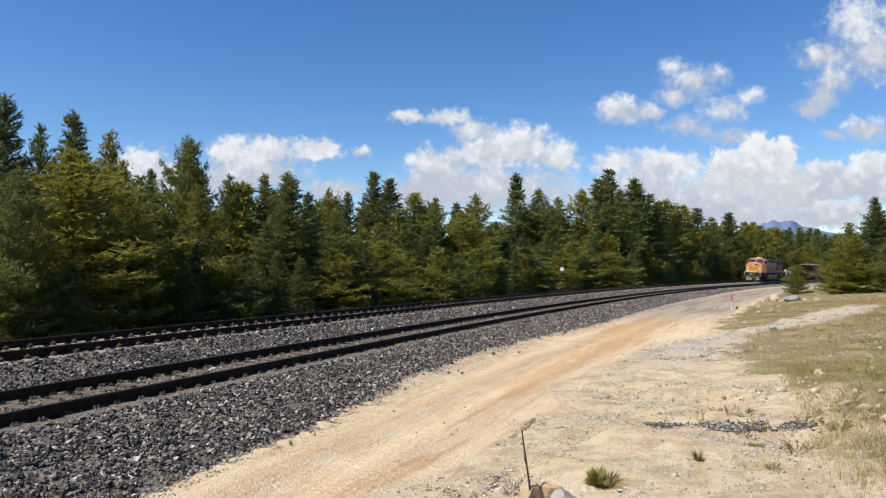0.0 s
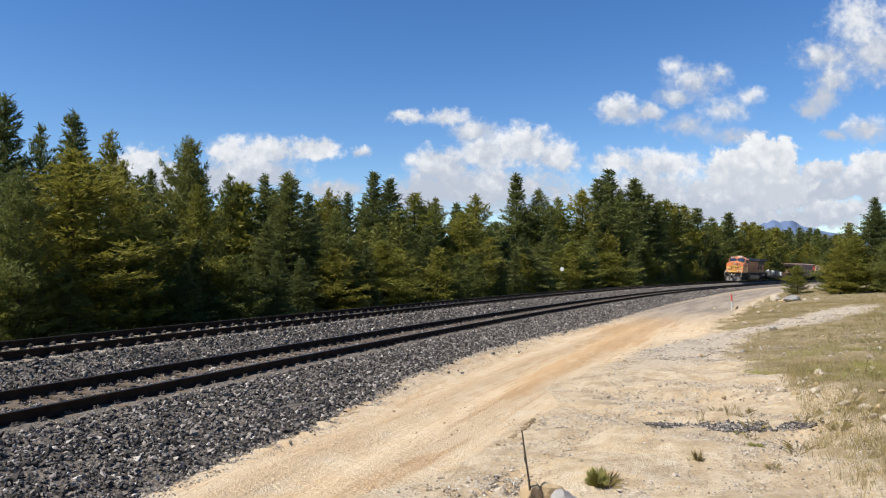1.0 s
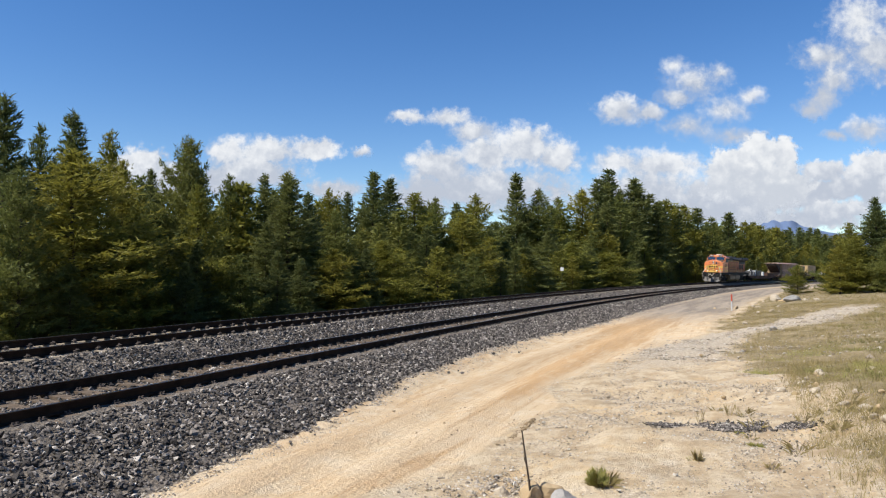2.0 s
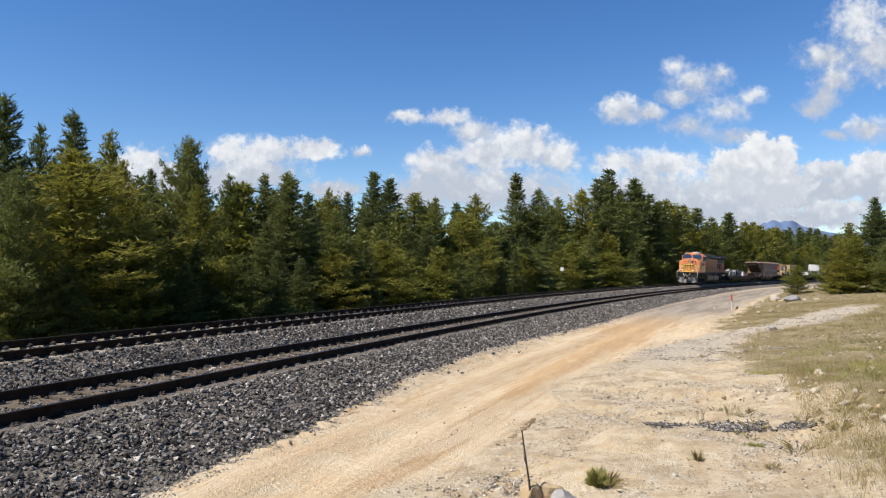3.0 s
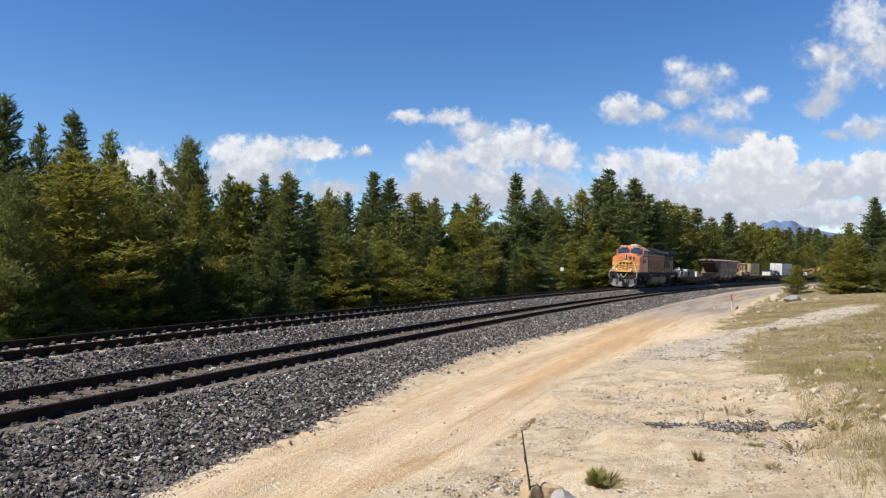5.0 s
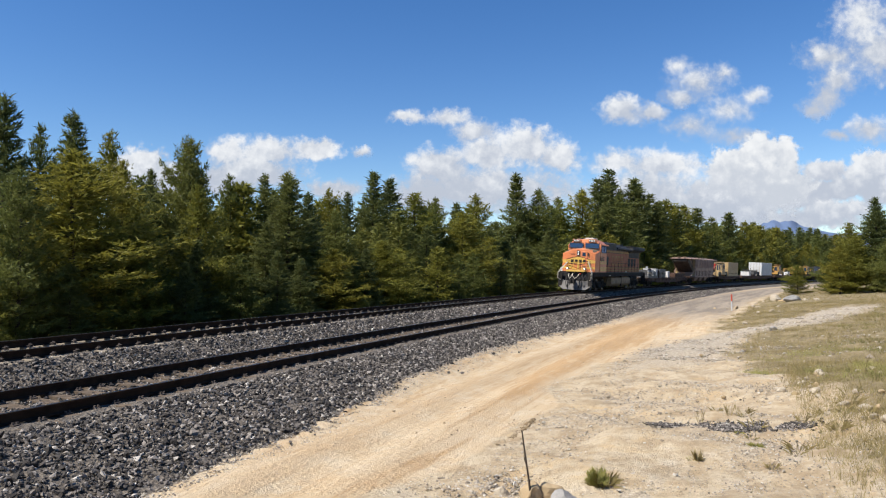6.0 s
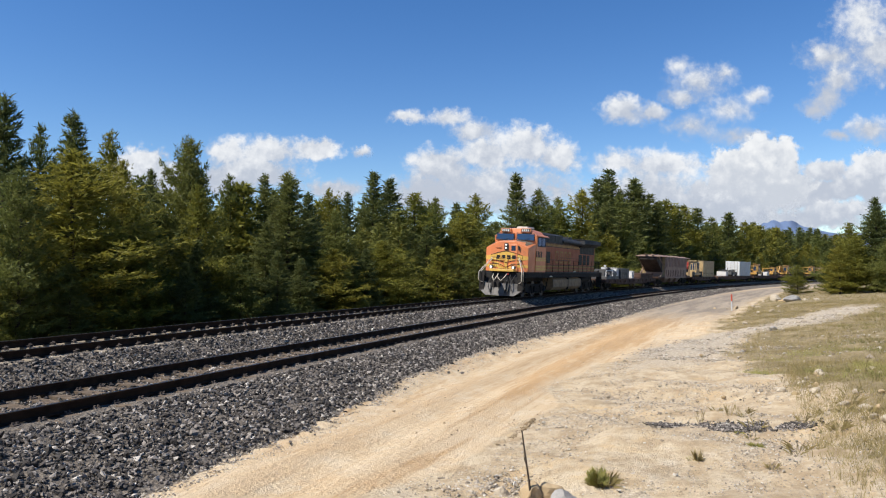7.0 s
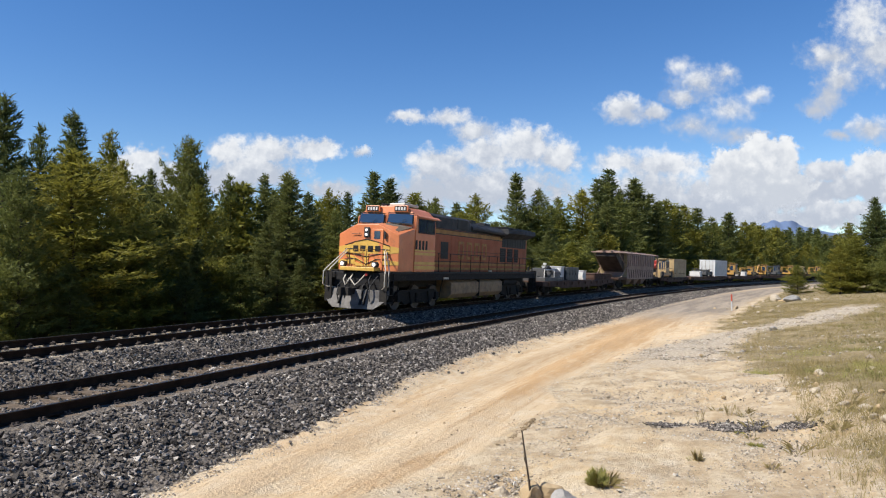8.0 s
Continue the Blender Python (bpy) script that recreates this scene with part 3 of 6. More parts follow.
def conifer(name, seed, h, r, kind, step, gap, tip_ln, blade, k, limbs=True, material=None):
    """A conifer of height h and crown radius r: tapered trunk, whorls of limbs, twigs set with needle sprigs.
    kind: spruce (narrow spire), pine (full, ragged crown), round (blunt, open crown)."""
    rng = np.random.default_rng(seed)
    tree = empty(name, "", "tree")
    SIZE[tree.name] = (r, h)
    trunk = Build()
    zs = np.linspace(-0.3, h * 0.985, 9)
    bend = rng.normal(0, 0.035, (9, 2)).cumsum(0) * 0.5 * (h / 8)
    r0 = 0.013 * h + 0.02
    trunk.tube([(bend[i, 0], bend[i, 1], zs[i]) for i in range(9)], [max(0.012, r0 * (1 - 0.95 * i / 8)) for i in range(9)], 7)
    pos, way = [], []
    z = h * 0.03 + 0.15
    lean = rng.uniform(0, math.tau)
    while z < h * 0.985:
        u = z / h
        if kind == "spruce":
            env = (1 - u) ** 0.78 * (0.7 + 0.3 * min(1, u / 0.12))
        elif kind == "pine":
            env = (1 - u ** 1.6) ** 0.9 * (0.7 + 0.3 * min(1, u / 0.2))
        else:
            env = min(1.0, 0.8 + u) * (1 - max(0.0, (u - 0.45) / 0.55) ** 1.5) ** 0.8
        n = int(rng.integers(6, 9)) if kind == "spruce" else int(rng.integers(5, 8))
        a0 = rng.uniform(0, 6.3)
        bulge = 1 + 0.16 * math.sin(u * 17 + seed)
        for j in range(n):
            if kind != "spruce" and rng.random() < 0.12:
                continue                                        # a lost limb leaves a gap
            a = a0 + j * math.tau / n + rng.normal(0, 0.22)
            ln = r * env * bulge * rng.uniform(0.62, 1.16) * (1 + (0.0 if kind == "spruce" else 0.14) * math.cos(a - lean))
            ln = max(ln, 0.10 + 0.02 * h * (1 - u))
            if kind == "spruce":
                up, droop, lift = -0.30 + 0.95 * u + rng.normal(0, 0.07), 0.10, 0.22
            elif kind == "pine":
                up, droop, lift = 0.0 + 0.75 * u + rng.normal(0, 0.12), 0.04, 0.30
            else:
                up, droop, lift = 0.05 + 0.42 * u + rng.normal(0, 0.15), 0.0, 0.16
            d0 = np.array([math.cos(a), math.sin(a), up])
            base = np.array([np.interp(z, zs, bend[:, 0]), np.interp(z, zs, bend[:, 1]), z + rng.uniform(-0.5, 0.5) * step])
            p, w, tip = sprays(base, d0, ln, droop, lift, gap, tip_ln, rng, 0.02 if kind == "spruce" else 0.07)
            pos.append(p)
            way.append(w)
            if limbs and ln > 0.4:
                trunk.tube([base, base + d0 * ln * 0.5, tip], [max(0.008, 0.012 * ln), 0.008, 0.003], 3)
        z += step * rng.uniform(0.75, 1.25) * (1.2 - 0.62 * u)
    m = 7
    spire = np.stack([np.full(m, bend[-1, 0]), np.full(m, bend[-1, 1]), np.linspace(0.945, 0.995, m) * h], -1)
    pos, way = np.concatenate(pos + [spire]), np.concatenate(way + [np.tile([[0, 0, 1.6]], (m, 1))])
    v, f = needles(pos, way, blade[0], blade[1], k, rng, 0.42 if kind == "spruce" else 0.6)
    part("trunk", trunk, M_BARK, tree, "grey-brown bark")
    part("crown", fast_mesh("crown", v, f, material or (M_SPRUCE if kind == "spruce" else M_PINE)), None, tree, "dark green needles" if kind == "spruce" else "olive green needles")
    return tree


def model_trees(count, seed, h, rp, rs, step, gap, tip_ln, blade, k, limbs):
    """Model trees of one height: pines (0) and spruces (1)."""
    ps = [conifer("pine_tree", seed + i, h, rp, "pine", step, gap, tip_ln, blade, k, limbs, M_PINE if i % 2 == 0 else M_DARKPINE) for i in range(count)]
    ss = [conifer("spruce_tree", seed + 20 + i, h, rs, "spruce", step * 0.9, gap, tip_ln, blade, k, limbs) for i in range(count)]
    return {0: ps, 1: ss}


NEAR_TREES = model_trees(3, 20, 8.0, 2.1, 1.9, 0.31, 0.18, 0.15, (0.19, 0.027), 4, True)
NEAR_TREES[2] = [conifer("pine_tree", 60, 8.0, 2.1, "round", 0.30, 0.18, 0.15, (0.22, 0.03), 4, True, M_DARKPINE)]
MID_TREES = model_trees(3, 120, 12.0, 2.6, 2.3, 0.42, 0.25, 0.22, (0.32, 0.048), 3, False)
FAR_TREES = model_trees(2, 220, 15.0, 3.2, 2.7, 0.60, 0.36, 0.30, (0.48, 0.085), 2, False)
BACK_TREES = model_trees(2, 320, 10.0, 2.4, 2.0, 0.48, 0.30, 0.27, (0.42, 0.070), 2, False)
used = set()


def plant(proto, x, y, top, r, label, group, turn):
    """A tree at a place of the plan with its top at that height and that crown radius."""
    z = float(ground_z(x, y)) - 0.05
    r0, h0 = SIZE[proto.name]
    m = pose(x, y, z, 0, 0, turn) @ Matrix.Diagonal((r / r0, r / r0, (top - z) / h0, 1))
    if proto not in used:
        used.add(proto)
        proto.matrix_basis = m
        t = proto
    else:
        t = copy_thing(proto, m @ Matrix.Diagonal([1 / c for c in proto.scale] + [1.0]))
    return tagged(t, label, "tree", group)


# kind (1 spruce), x, y, height of the top, crown radius
NEAR_WOOD = [(1, -16.8, 27.0, 8.9, 1.5), (0, -16.2, 28.3, 8.0, 1.0), (1, -16.8, 32.1, 9.4, 1.5), (0, -13.8, 26.2, 6.7, 2.3), (0, -14.9, 31.3, 8.2, 1.3), (0, -13.5, 29.7, 6.7, 1.1), (0, -14.0, 23.3, 5.5, 1.1), (1, -16.1, 38.7, 7.7, 1.1), (2, -13.4, 37.4, 9.2, 1.2), (0, -11.2, 32.4, 6.0, 1.2), (0, -12.6, 41.7, 7.8, 1.3), (0, -9.2, 32.1, 2.9, 0.8), (1, -10.8, 43.1, 8.0, 1.4), (1, -8.8, 40.3, 7.6, 2.0), (0, -11.1, 49.8, 9.0, 1.2), (1, -8.7, 45.4, 7.2, 1.3), (0, -8.6, 52.7, 8.3, 1.3), (0, -6.2, 40.0, 3.4, 1.4)]
MID_WOOD = [(1, -7.0, 51.4, 7.9, 1.2), (0, -5.0, 40.2, 1.8, 0.6), (1, -5.6, 56.6, 10.0, 1.7), (1, -4.4, 59.0, 9.9, 1.9), (0, -3.8, 45.3, 4.0, 1.8), (0, -2.3, 58.8, 8.6, 2.3), (0, -0.8, 68.5, 9.3, 1.6), (0, 1.7, 60.1, 7.2, 2.2), (0, 3.5, 72.4, 10.0, 2.2), (1, 8.8, 84.3, 13.7, 2.2), (0, 11.6, 85.3, 12.0, 2.6), (1, 8.1, 69.2, 4.4, 2.5), (0, 16.4, 99.4, 12.5, 2.8), (0, 19.9, 101.5, 13.9, 2.9), (0, 15.2, 82.4, 5.4, 2.4), (1, 23.5, 107.3, 16.0, 2.7), (1, 27.6, 117.6, 18.9, 3.6), (0, 21.2, 92.9, 5.1, 3.0)]
FAR_WOOD = [(1, 25.6, 112.0, 16.2, 2.6), (1, 29.5, 116.0, 15.6, 2.8), (1, 34.5, 124.0, 17.4, 3.0), (1, 24.2, 104.0, 12.0, 2.4), (1, 30.2, 112.5, 13.0, 2.6), (1, 36.5, 121.0, 14.0, 2.8), (1, 40.5, 131.0, 15.0, 3.0), (1, 45.5, 138.0, 15.0, 3.2), (1, 32.1, 119.0, 17.6, 3.6), (0, 27.1, 107.5, 13.7, 2.6), (1, 37.8, 129.2, 16.1, 3.5), (0, 42.4, 134.2, 15.9, 3.6), (0, 30.9, 108.9, 6.5, 2.6), (0, 48.6, 142.7, 15.6, 3.4), (1, 52.9, 147.0, 15.1, 3.5), (0, 60.5, 158.5, 14.2, 3.5), (1, 68.9, 170.5, 16.1, 4.1), (0, 75.9, 177.2, 14.6, 4.0), (0, 84.5, 188.5, 14.5, 4.2), (0, 92.3, 195.6, 14.3, 4.1), (1, 100.6, 207.1, 14.1, 4.3), (0, 111.3, 219.1, 14.1, 4.2), (0, 121.8, 229.0, 13.9, 4.4), (0, 135.5, 243.7, 14.8, 4.7)]
prng = random.Random(77)
turns = [0]


def pick(models):
    """The next of a few model trees, so that each one is used."""
    turns[0] += 1
    return models[turns[0] * 7 // 3 % len(models)]


TREE_LABEL = ("bushy olive green pine at the edge of the wood", "tall dark green spruce at the edge of the wood", "tall blunt-topped dark pine at the edge of the wood")
for table in (NEAR_WOOD, MID_WOOD, FAR_WOOD):
    for kind, x, y, top, r in table:
        models = NEAR_TREES if y < 54 else MID_TREES if y < 100 else FAR_TREES
        plant(pick(models[kind]), x, y, top, r * (1.45 if kind == 1 else 1.5 if kind == 0 else 1.25), TREE_LABEL[kind], "trees along the railway", prng.uniform(0, 360))


def fill_wood():
    """The wood behind its edge, row after row."""
    for o0, step, s0, s1, hh in ((-10.3, 3.0, -20, 240, 0.42), (-13.0, 3.0, -22, 250, 0.70), (-17.5, 3.0, -20, 260, 0.86), (-22.5, 4.2, -18, 270, 0.98), (-30, 6.5, -12, 290, 1.06)):
        s = s0
        while s < s1:
            o = o0 + prng.uniform(-1.5, 1.5) * (0.6 if o0 > -11 else 1.0)
            x, y = (float(v) for v in plan(o, s))
            top = hh * float(np.interp(s, [-20, 0, 20, 70, 120, 200], [7.2, 7.7, 8.5, 11.0, 13.8, 15.2])) * prng.uniform(0.74, 1.10)
            kind = 1 if prng.random() < 0.5 else 0
            models = NEAR_TREES if (o0 > -14 and s < 12) else FAR_TREES if s > 60 and o0 > -20 else BACK_TREES
            r = (0.19 if kind else 0.24) * (top + 1) * prng.uniform(0.85, 1.2) + 0.4
            plant(pick(models[kind]), x, y, top, r, "dark spruce deeper in the wood" if kind else "olive pine deeper in the wood", "wood behind the railway", prng.uniform(0, 360))
            s += step * prng.uniform(0.6, 1.4) * (1.0 + 0.45 * min(1, max(0, s - 60) / 60))


fill_wood()
# small trees and bushes on the camera's side of the line
for x, y, top, r, kind in ((40.0, 65.0, 8.9, 2.7, 1), (38.4, 66.5, 6.6, 2.6, 0), (41.3, 67.0, 8.0, 2.8, 0), (37.0, 67.5, 4.2, 1.7, 0), (37.3, 64.0, 5.4, 1.9, 0), (35.9, 64.0, 4.4, 1.6, 0), (42.5, 64.0, 7.8, 2.6, 0), (38.6, 61.0, 5.0, 2.0, 0), (45.0, 63.0, 7.0, 2.2, 1),
                           (37.6, 75.0, 2.8, 1.6, 0), (48.0, 66.0, 7.5, 2.6, 0), (52.0, 80.0, 8.0, 3.0, 1), (47.0, 74.0, 6.0, 3.0, 0)):
    plant(pick(NEAR_TREES[kind]), x, y, top, r, "grey-green spruce on the dry bank" if kind else "low bushy pine on the dry bank", "trees on the bank", prng.uniform(0, 360))

# unseen pines added behind the camera to hold back low sky light
for i in range(26):
    x, y = -6 + i * 1.9 + prng.uniform(-1, 1), -22 - 7 * math.sin(i * 0.8) + prng.uniform(-3, 3)
    if offset_of(x, y)[0] < 12:
        continue
    plant(pick(BACK_TREES[0]), x, y, prng.uniform(8, 12), 2.6, "unseen olive pine added behind the camera to cut sky light", "wood behind the road", prng.uniform(0, 360))


# ---- grass, rocks and small things on the camera's side ----
def grass_blades(name, x, y, rng, material, label, h, k, lean=0.45, width=0.006):
    """Tufts: k leaning blades at each place."""
    n = len(x)
    z = ground_z(x, y)
    p = np.repeat(np.stack([x, y, z - 0.01], -1), k, 0)
    m = n * k
    p[:, :2] += rng.normal(0, 0.11, (m, 2))
    a = rng.uniform(0, math.tau, m)
    hh = h * np.repeat(rng.uniform(0.5, 1.25, n), k) * rng.uniform(0.5, 1.1, m)
    ln = lean * hh * rng.uniform(0.2, 1.5, m)
    d = np.stack([np.cos(a) * ln, np.sin(a) * ln, hh], -1)
    w = np.stack([-np.sin(a + rng.normal(0, .8, m)), np.cos(a), np.zeros(m)], -1) * (width * rng.uniform(0.6, 1.5, (m, 1)))
    v = np.stack([p - w, p + w, p + d], 1).reshape(-1, 3)
    f = np.arange(len(v)).reshape(-1, 3)
    ob = new(name, fast_mesh(name, v, f, material))
    return tagged(ob, label, "grass", kind="stuff")


def make_grass():
    rng = np.random.default_rng(21)
    def pick(n, o0, o1, s0, s1, power=1.0):
        o, s = rng.uniform(o0, o1, n), rng.uniform(s0, s1, n)
        x, y = plan(o, s)
        keep = rng.random(n) < grass_amount(x, y, o, s) ** power
        clump = 0.5 + 0.5 * np.sin(x * 2.9 + 2.5 * np.sin(y * 0.9 + x)) * np.cos(y * 1.1 - x * 1.7 + 2 * np.sin(x * 0.7))
        keep &= rng.random(n) < 0.4 + 0.6 * clump
        return x[keep], y[keep]
    x, y = pick(38000, 9.0, 24, -22, 30)
    grass_blades("dry_grass", x, y, rng, M_GRASS, "dry straw-coloured grass on the bank", 0.18, 8, 0.6, 0.0036)
    x, y = pick(9000, 9.0, 40, 25, 90)
    grass_blades("far_dry_grass", x, y, rng, M_GRASS, "dry grass farther along the bank", 0.22, 6, width=0.009)
    x, y = pick(5200, 13.0, 24, -18, 20, 2.0)
    m = np.sin(x * 0.8 + 1.0) * np.cos(y * 0.5 - 0.6) > 0.3
    grass_blades("green_grass", x[m], y[m], rng, M_GREEN, "yellow-green weeds among the dry grass", 0.13, 12, 0.8, 0.006)
    o, s = rng.uniform(9.0, 13.0, 130), rng.uniform(-24, 4, 130)
    x, y = plan(o, s)
    grass_blades("sparse_grass", x, y, rng, M_GRASS, "sparse dry wisps on the sand", 0.12, 6, 0.9, 0.0018)
    # the washed-out foot of the bank, half grown over
    o, s = rng.uniform(11.9, 16.0, 7000), rng.uniform(-19.5, -7, 7000)
    x, y = plan(o, s)
    m = rng.random(7000) < 0.25 + 0.75 * (np.sin(x * 2.3 + 1.5 * np.sin(y * 1.3)) * np.cos(y * 1.9 + x) > -0.1)
    grass_blades("bank_grass", x[m], y[m], rng, M_GRASS, "thin dry grass on the stony foot of the bank", 0.15, 8, 0.7, 0.003)
    x, y = (np.concatenate([rng.normal(c[k], 0.22, 60) for c in ((8.3, 14.2), (8.9, 13.9), (9.1, 15.0), (8.5, 15.9), (9.8, 16.4), (7.9, 17.6))]) for k in (0, 1))
    grass_blades("green_weeds", x, y, rng, M_TUFT, "bright yellow-green weeds on the edge of the bank", 0.17, 9, 0.8, 0.004)
    # verge under the trees
    o, s = rng.uniform(-9.5, -6.9, 3600), rng.uniform(-25, 60, 3600)
    x, y = plan(o, s)
    grass_blades("verge_grass", x, y, rng, M_GREEN, "rough green growth at the foot of the wood", 0.45, 6, 0.6, 0.016)


make_grass()


def tuft(x, y, h, r, n, material, label, seed):
    rng = np.random.default_rng(seed)
    a, q = rng.uniform(0, math.tau, n), np.sqrt(rng.random(n)) * r * 0.4
    px, py = x + np.cos(a) * q, y + np.sin(a) * q
    out = rng.uniform(0.1, 1, n) * r
    hh = h * rng.uniform(0.5, 1.1, n) * (1 - 0.55 * (out / r) ** 2)
    p = np.stack([px, py, ground_z(px, py) - 0.02], -1)
    d = np.stack([np.cos(a) * out, np.sin(a) * out, hh], -1)
    w = np.stack([-np.sin(a), np.cos(a), 0 * a], -1) * 0.0012
    mid = p + d * np.array([0.4, 0.4, 0.65])
    v = np.stack([p - w, p + w, mid + w * 0.8, p + d, mid - w * 0.8], 1).reshape(-1, 3)
    ob = new("grass_tuft", fast_mesh("grass_tuft", v, np.arange(len(v)).reshape(-1, 5), material))
    return tagged(ob, label, "grass", "grass tufts on the sand")


tuft(1.90, 8.78, 0.27, 0.13, 520, M_TUFT, "dense round green grass tuft beside a rock", 1)
tuft(2.0, 8.8, 0.17, 0.26, 90, M_GRASS, "straw wisps in a green tuft", 2)
tuft(3.48, 9.75, 0.22, 0.09, 70, M_GRASS, "dry yellow grass tuft on the sand", 3)
tuft(3.42, 9.8, 0.10, 0.09, 50, M_TUFT, "small green grass tuft on the sand", 4)
tuft(4.47, 10.2, 0.08, 0.13, 160, M_TUFT, "low green-brown grass tuft on the sand", 5)
tuft(4.75, 11.4, 0.06, 0.09, 80, M_TUFT, "small flat green tuft by dark stones", 6)
tuft(4.4, 12.2, 0.30, 0.11, 12, M_GRASS, "tall thin dry grass by dark stones", 7)
tuft(5.0, 12.4, 0.28, 0.12, 12, M_GRASS, "tall thin dry grass on the sand", 8)
tuft(5.9, 10.6, 0.16, 0.24, 60, M_GRASS, "dry grass tuft at the foot of the bank", 9)
tuft(4.2, 9.1, 0.10, 0.14, 40, M_GRASS, "dry wisps on the sand", 10)

srng = random.Random(31)
wrng = np.random.default_rng(32)
wx, wy = [], []
for i in range(20):
    n = 36
    wx.append(wrng.normal(srng.uniform(8.8, 15.5), 0.28, n))
    wy.append(wrng.normal(srng.uniform(14.5, 21.5), 0.35, n))
grass_blades("low_weeds", np.concatenate(wx), np.concatenate(wy), wrng, M_TUFT, "low yellow-green weeds on the bank", 0.15, 7, 0.8, 0.0035)
for i in range(26):
    x, y = srng.uniform(4.6, 8.2), srng.uniform(7.8, 13.0)
    tuft(x, y, srng.uniform(0.12, 0.26), srng.uniform(0.14, 0.30), 13, M_GRASS, "dry straw wisps at the foot of the bank", 60 + i)

M_ROCKTAN = plain("tan_sandstone", (0.50, 0.37, 0.21), (0.40, 0.28, 0.15), 0.9, scale=3, fine=30, bump=0.02, dirt=(0.58, 0.48, 0.34))
M_ROCKGREY = plain("grey_stone", (0.36, 0.34, 0.31), (0.25, 0.235, 0.215), 0.85, scale=4, fine=30, bump=0.02, dirt=(0.48, 0.46, 0.43))
M_ROCKPALE = plain("pale_stone", (0.54, 0.46, 0.34), (0.42, 0.35, 0.26), 0.9, scale=4, fine=30, bump=0.02)


def rock(x, y, sx, sy, sz, material, label, seed, turn=0.0, sink=0.3):
    """A weathered block: a cut-down sphere with flattened sides."""
    bm = bmesh.new()
    bmesh.ops.create_icosphere(bm, subdivisions=(3 if seed < 10 else 2), radius=1.0)
    rng = random.Random(seed)
    cuts = [(Vector((rng.uniform(-1, 1), rng.uniform(-1, 1), rng.uniform(-0.4, 1))).normalized(), rng.uniform(0.55, 0.85)) for _ in range(9)]
    for v in bm.verts:
        for n, d in cuts:
            e = v.co.dot(n) - d
            if e > 0:
                v.co -= n * e
        v.co += v.co.normalized() * 0.07 * noise.noise(v.co * 2.3 + Vector((seed, 0, 0)))
        v.co = Vector((v.co.x * sx, v.co.y * sy, v.co.z * sz))
    me = bpy.data.meshes.new("rock")
    bm.to_mesh(me)
    bm.free()
    me.materials.append(material)
    ob = new("rock", me)
    ob.matrix_basis = pose(x, y, float(ground_z(x, y)) + sz * (1 - sink) * 0.6, rng.uniform(-8, 8), rng.uniform(-8, 8), turn)
    return tagged(ob, label, "rock", "rocks on the bank")


rock(1.02, 8.55, 0.17, 0.15, 0.18, M_ROCKTAN, "tan sandstone block at the foot of a dead stick", 1)
rock(1.30, 8.60, 0.22, 0.16, 0.15, M_ROCKTAN, "broad tan sandstone block in the sand", 2, 20)
rock(1.40, 8.35, 0.20, 0.14, 0.13, M_ROCKGREY, "smooth grey stone among sandstone blocks", 3, -15)
rock(0.72, 8.75, 0.10, 0.09, 0.08, M_ROCKPALE, "pale fist-sized stone in gravel", 4)
rock(28.0, 59.5, 0.50, 0.45, 0.42, M_ROCKPALE, "pale round boulder in dry grass", 5)
rock(27.6, 56.0, 0.95, 0.5, 0.36, M_ROCKGREY, "grey slab boulder in dry grass", 6, 25)
brng = random.Random(9)
for i in range(34):
    o, s = brng.uniform(9.6, 15.5), brng.uniform(-20, 45)
    x, y = (float(v) for v in plan(o, s))
    if math.hypot(x, y) < 8.0:
        continue
    r = brng.uniform(0.05, 0.11) * (1 + 0.7 * (y > 25))
    rock(x, y, r * brng.uniform(0.8, 1.4), r, r * 0.75, brng.choice((M_ROCKPALE, M_ROCKPALE, M_ROCKGREY, M_ROCKTAN)), "loose stone lying on the sandy bank", 20 + i, brng.uniform(0, 360))
for i in range(60):
    x, y = brng.uniform(6.2, 9.5), brng.uniform(10.2, 15.5)
    r = brng.uniform(0.04, 0.10)
    rock(x, y, r * 1.3, r, r * 0.8, brng.choice((M_ROCKPALE, M_ROCKPALE, M_ROCKTAN)), "pale broken stone on the eroded edge of the bank", 220 + i, brng.uniform(0, 360))
for i in range(9):
    x, y = 22.0 + brng.uniform(-2, 8), 50 + brng.uniform(-3, 9)
    r = brng.uniform(0.12, 0.3)
    rock(x, y, r * 1.3, r, r * 0.7, brng.choice((M_ROCKPALE, M_ROCKTAN)), "pale stone in dry grass near the marker", 120 + i, brng.uniform(0, 360))


def dead_stick():
    x, y = 1.02, 8.45
    z = float(ground_z(x, y))
    t = empty("dead_stick", "thin dead grey stick standing in the ground", "stick", at=pose(x, y, z))
    part("stem", Build().tube([(0.03, 0, -0.1), (0.0, 0, 0.25), (-0.035, 0.01, 0.5), (-0.085, 0.0, 0.86)], [0.014, 0.014, 0.012, 0.008], 6), M_BARK, t)
    part("twig", Build().tube([(-0.02, 0, 0.42), (-0.05, 0.02, 0.5), (-0.06, 0.02, 0.56)], [0.007, 0.006, 0.003], 5), M_BARK, t)
    part("twig", Build().tube([(-0.06, 0.0, 0.68), (-0.09, -0.01, 0.72)], [0.006, 0.003], 5), M_BARK, t)


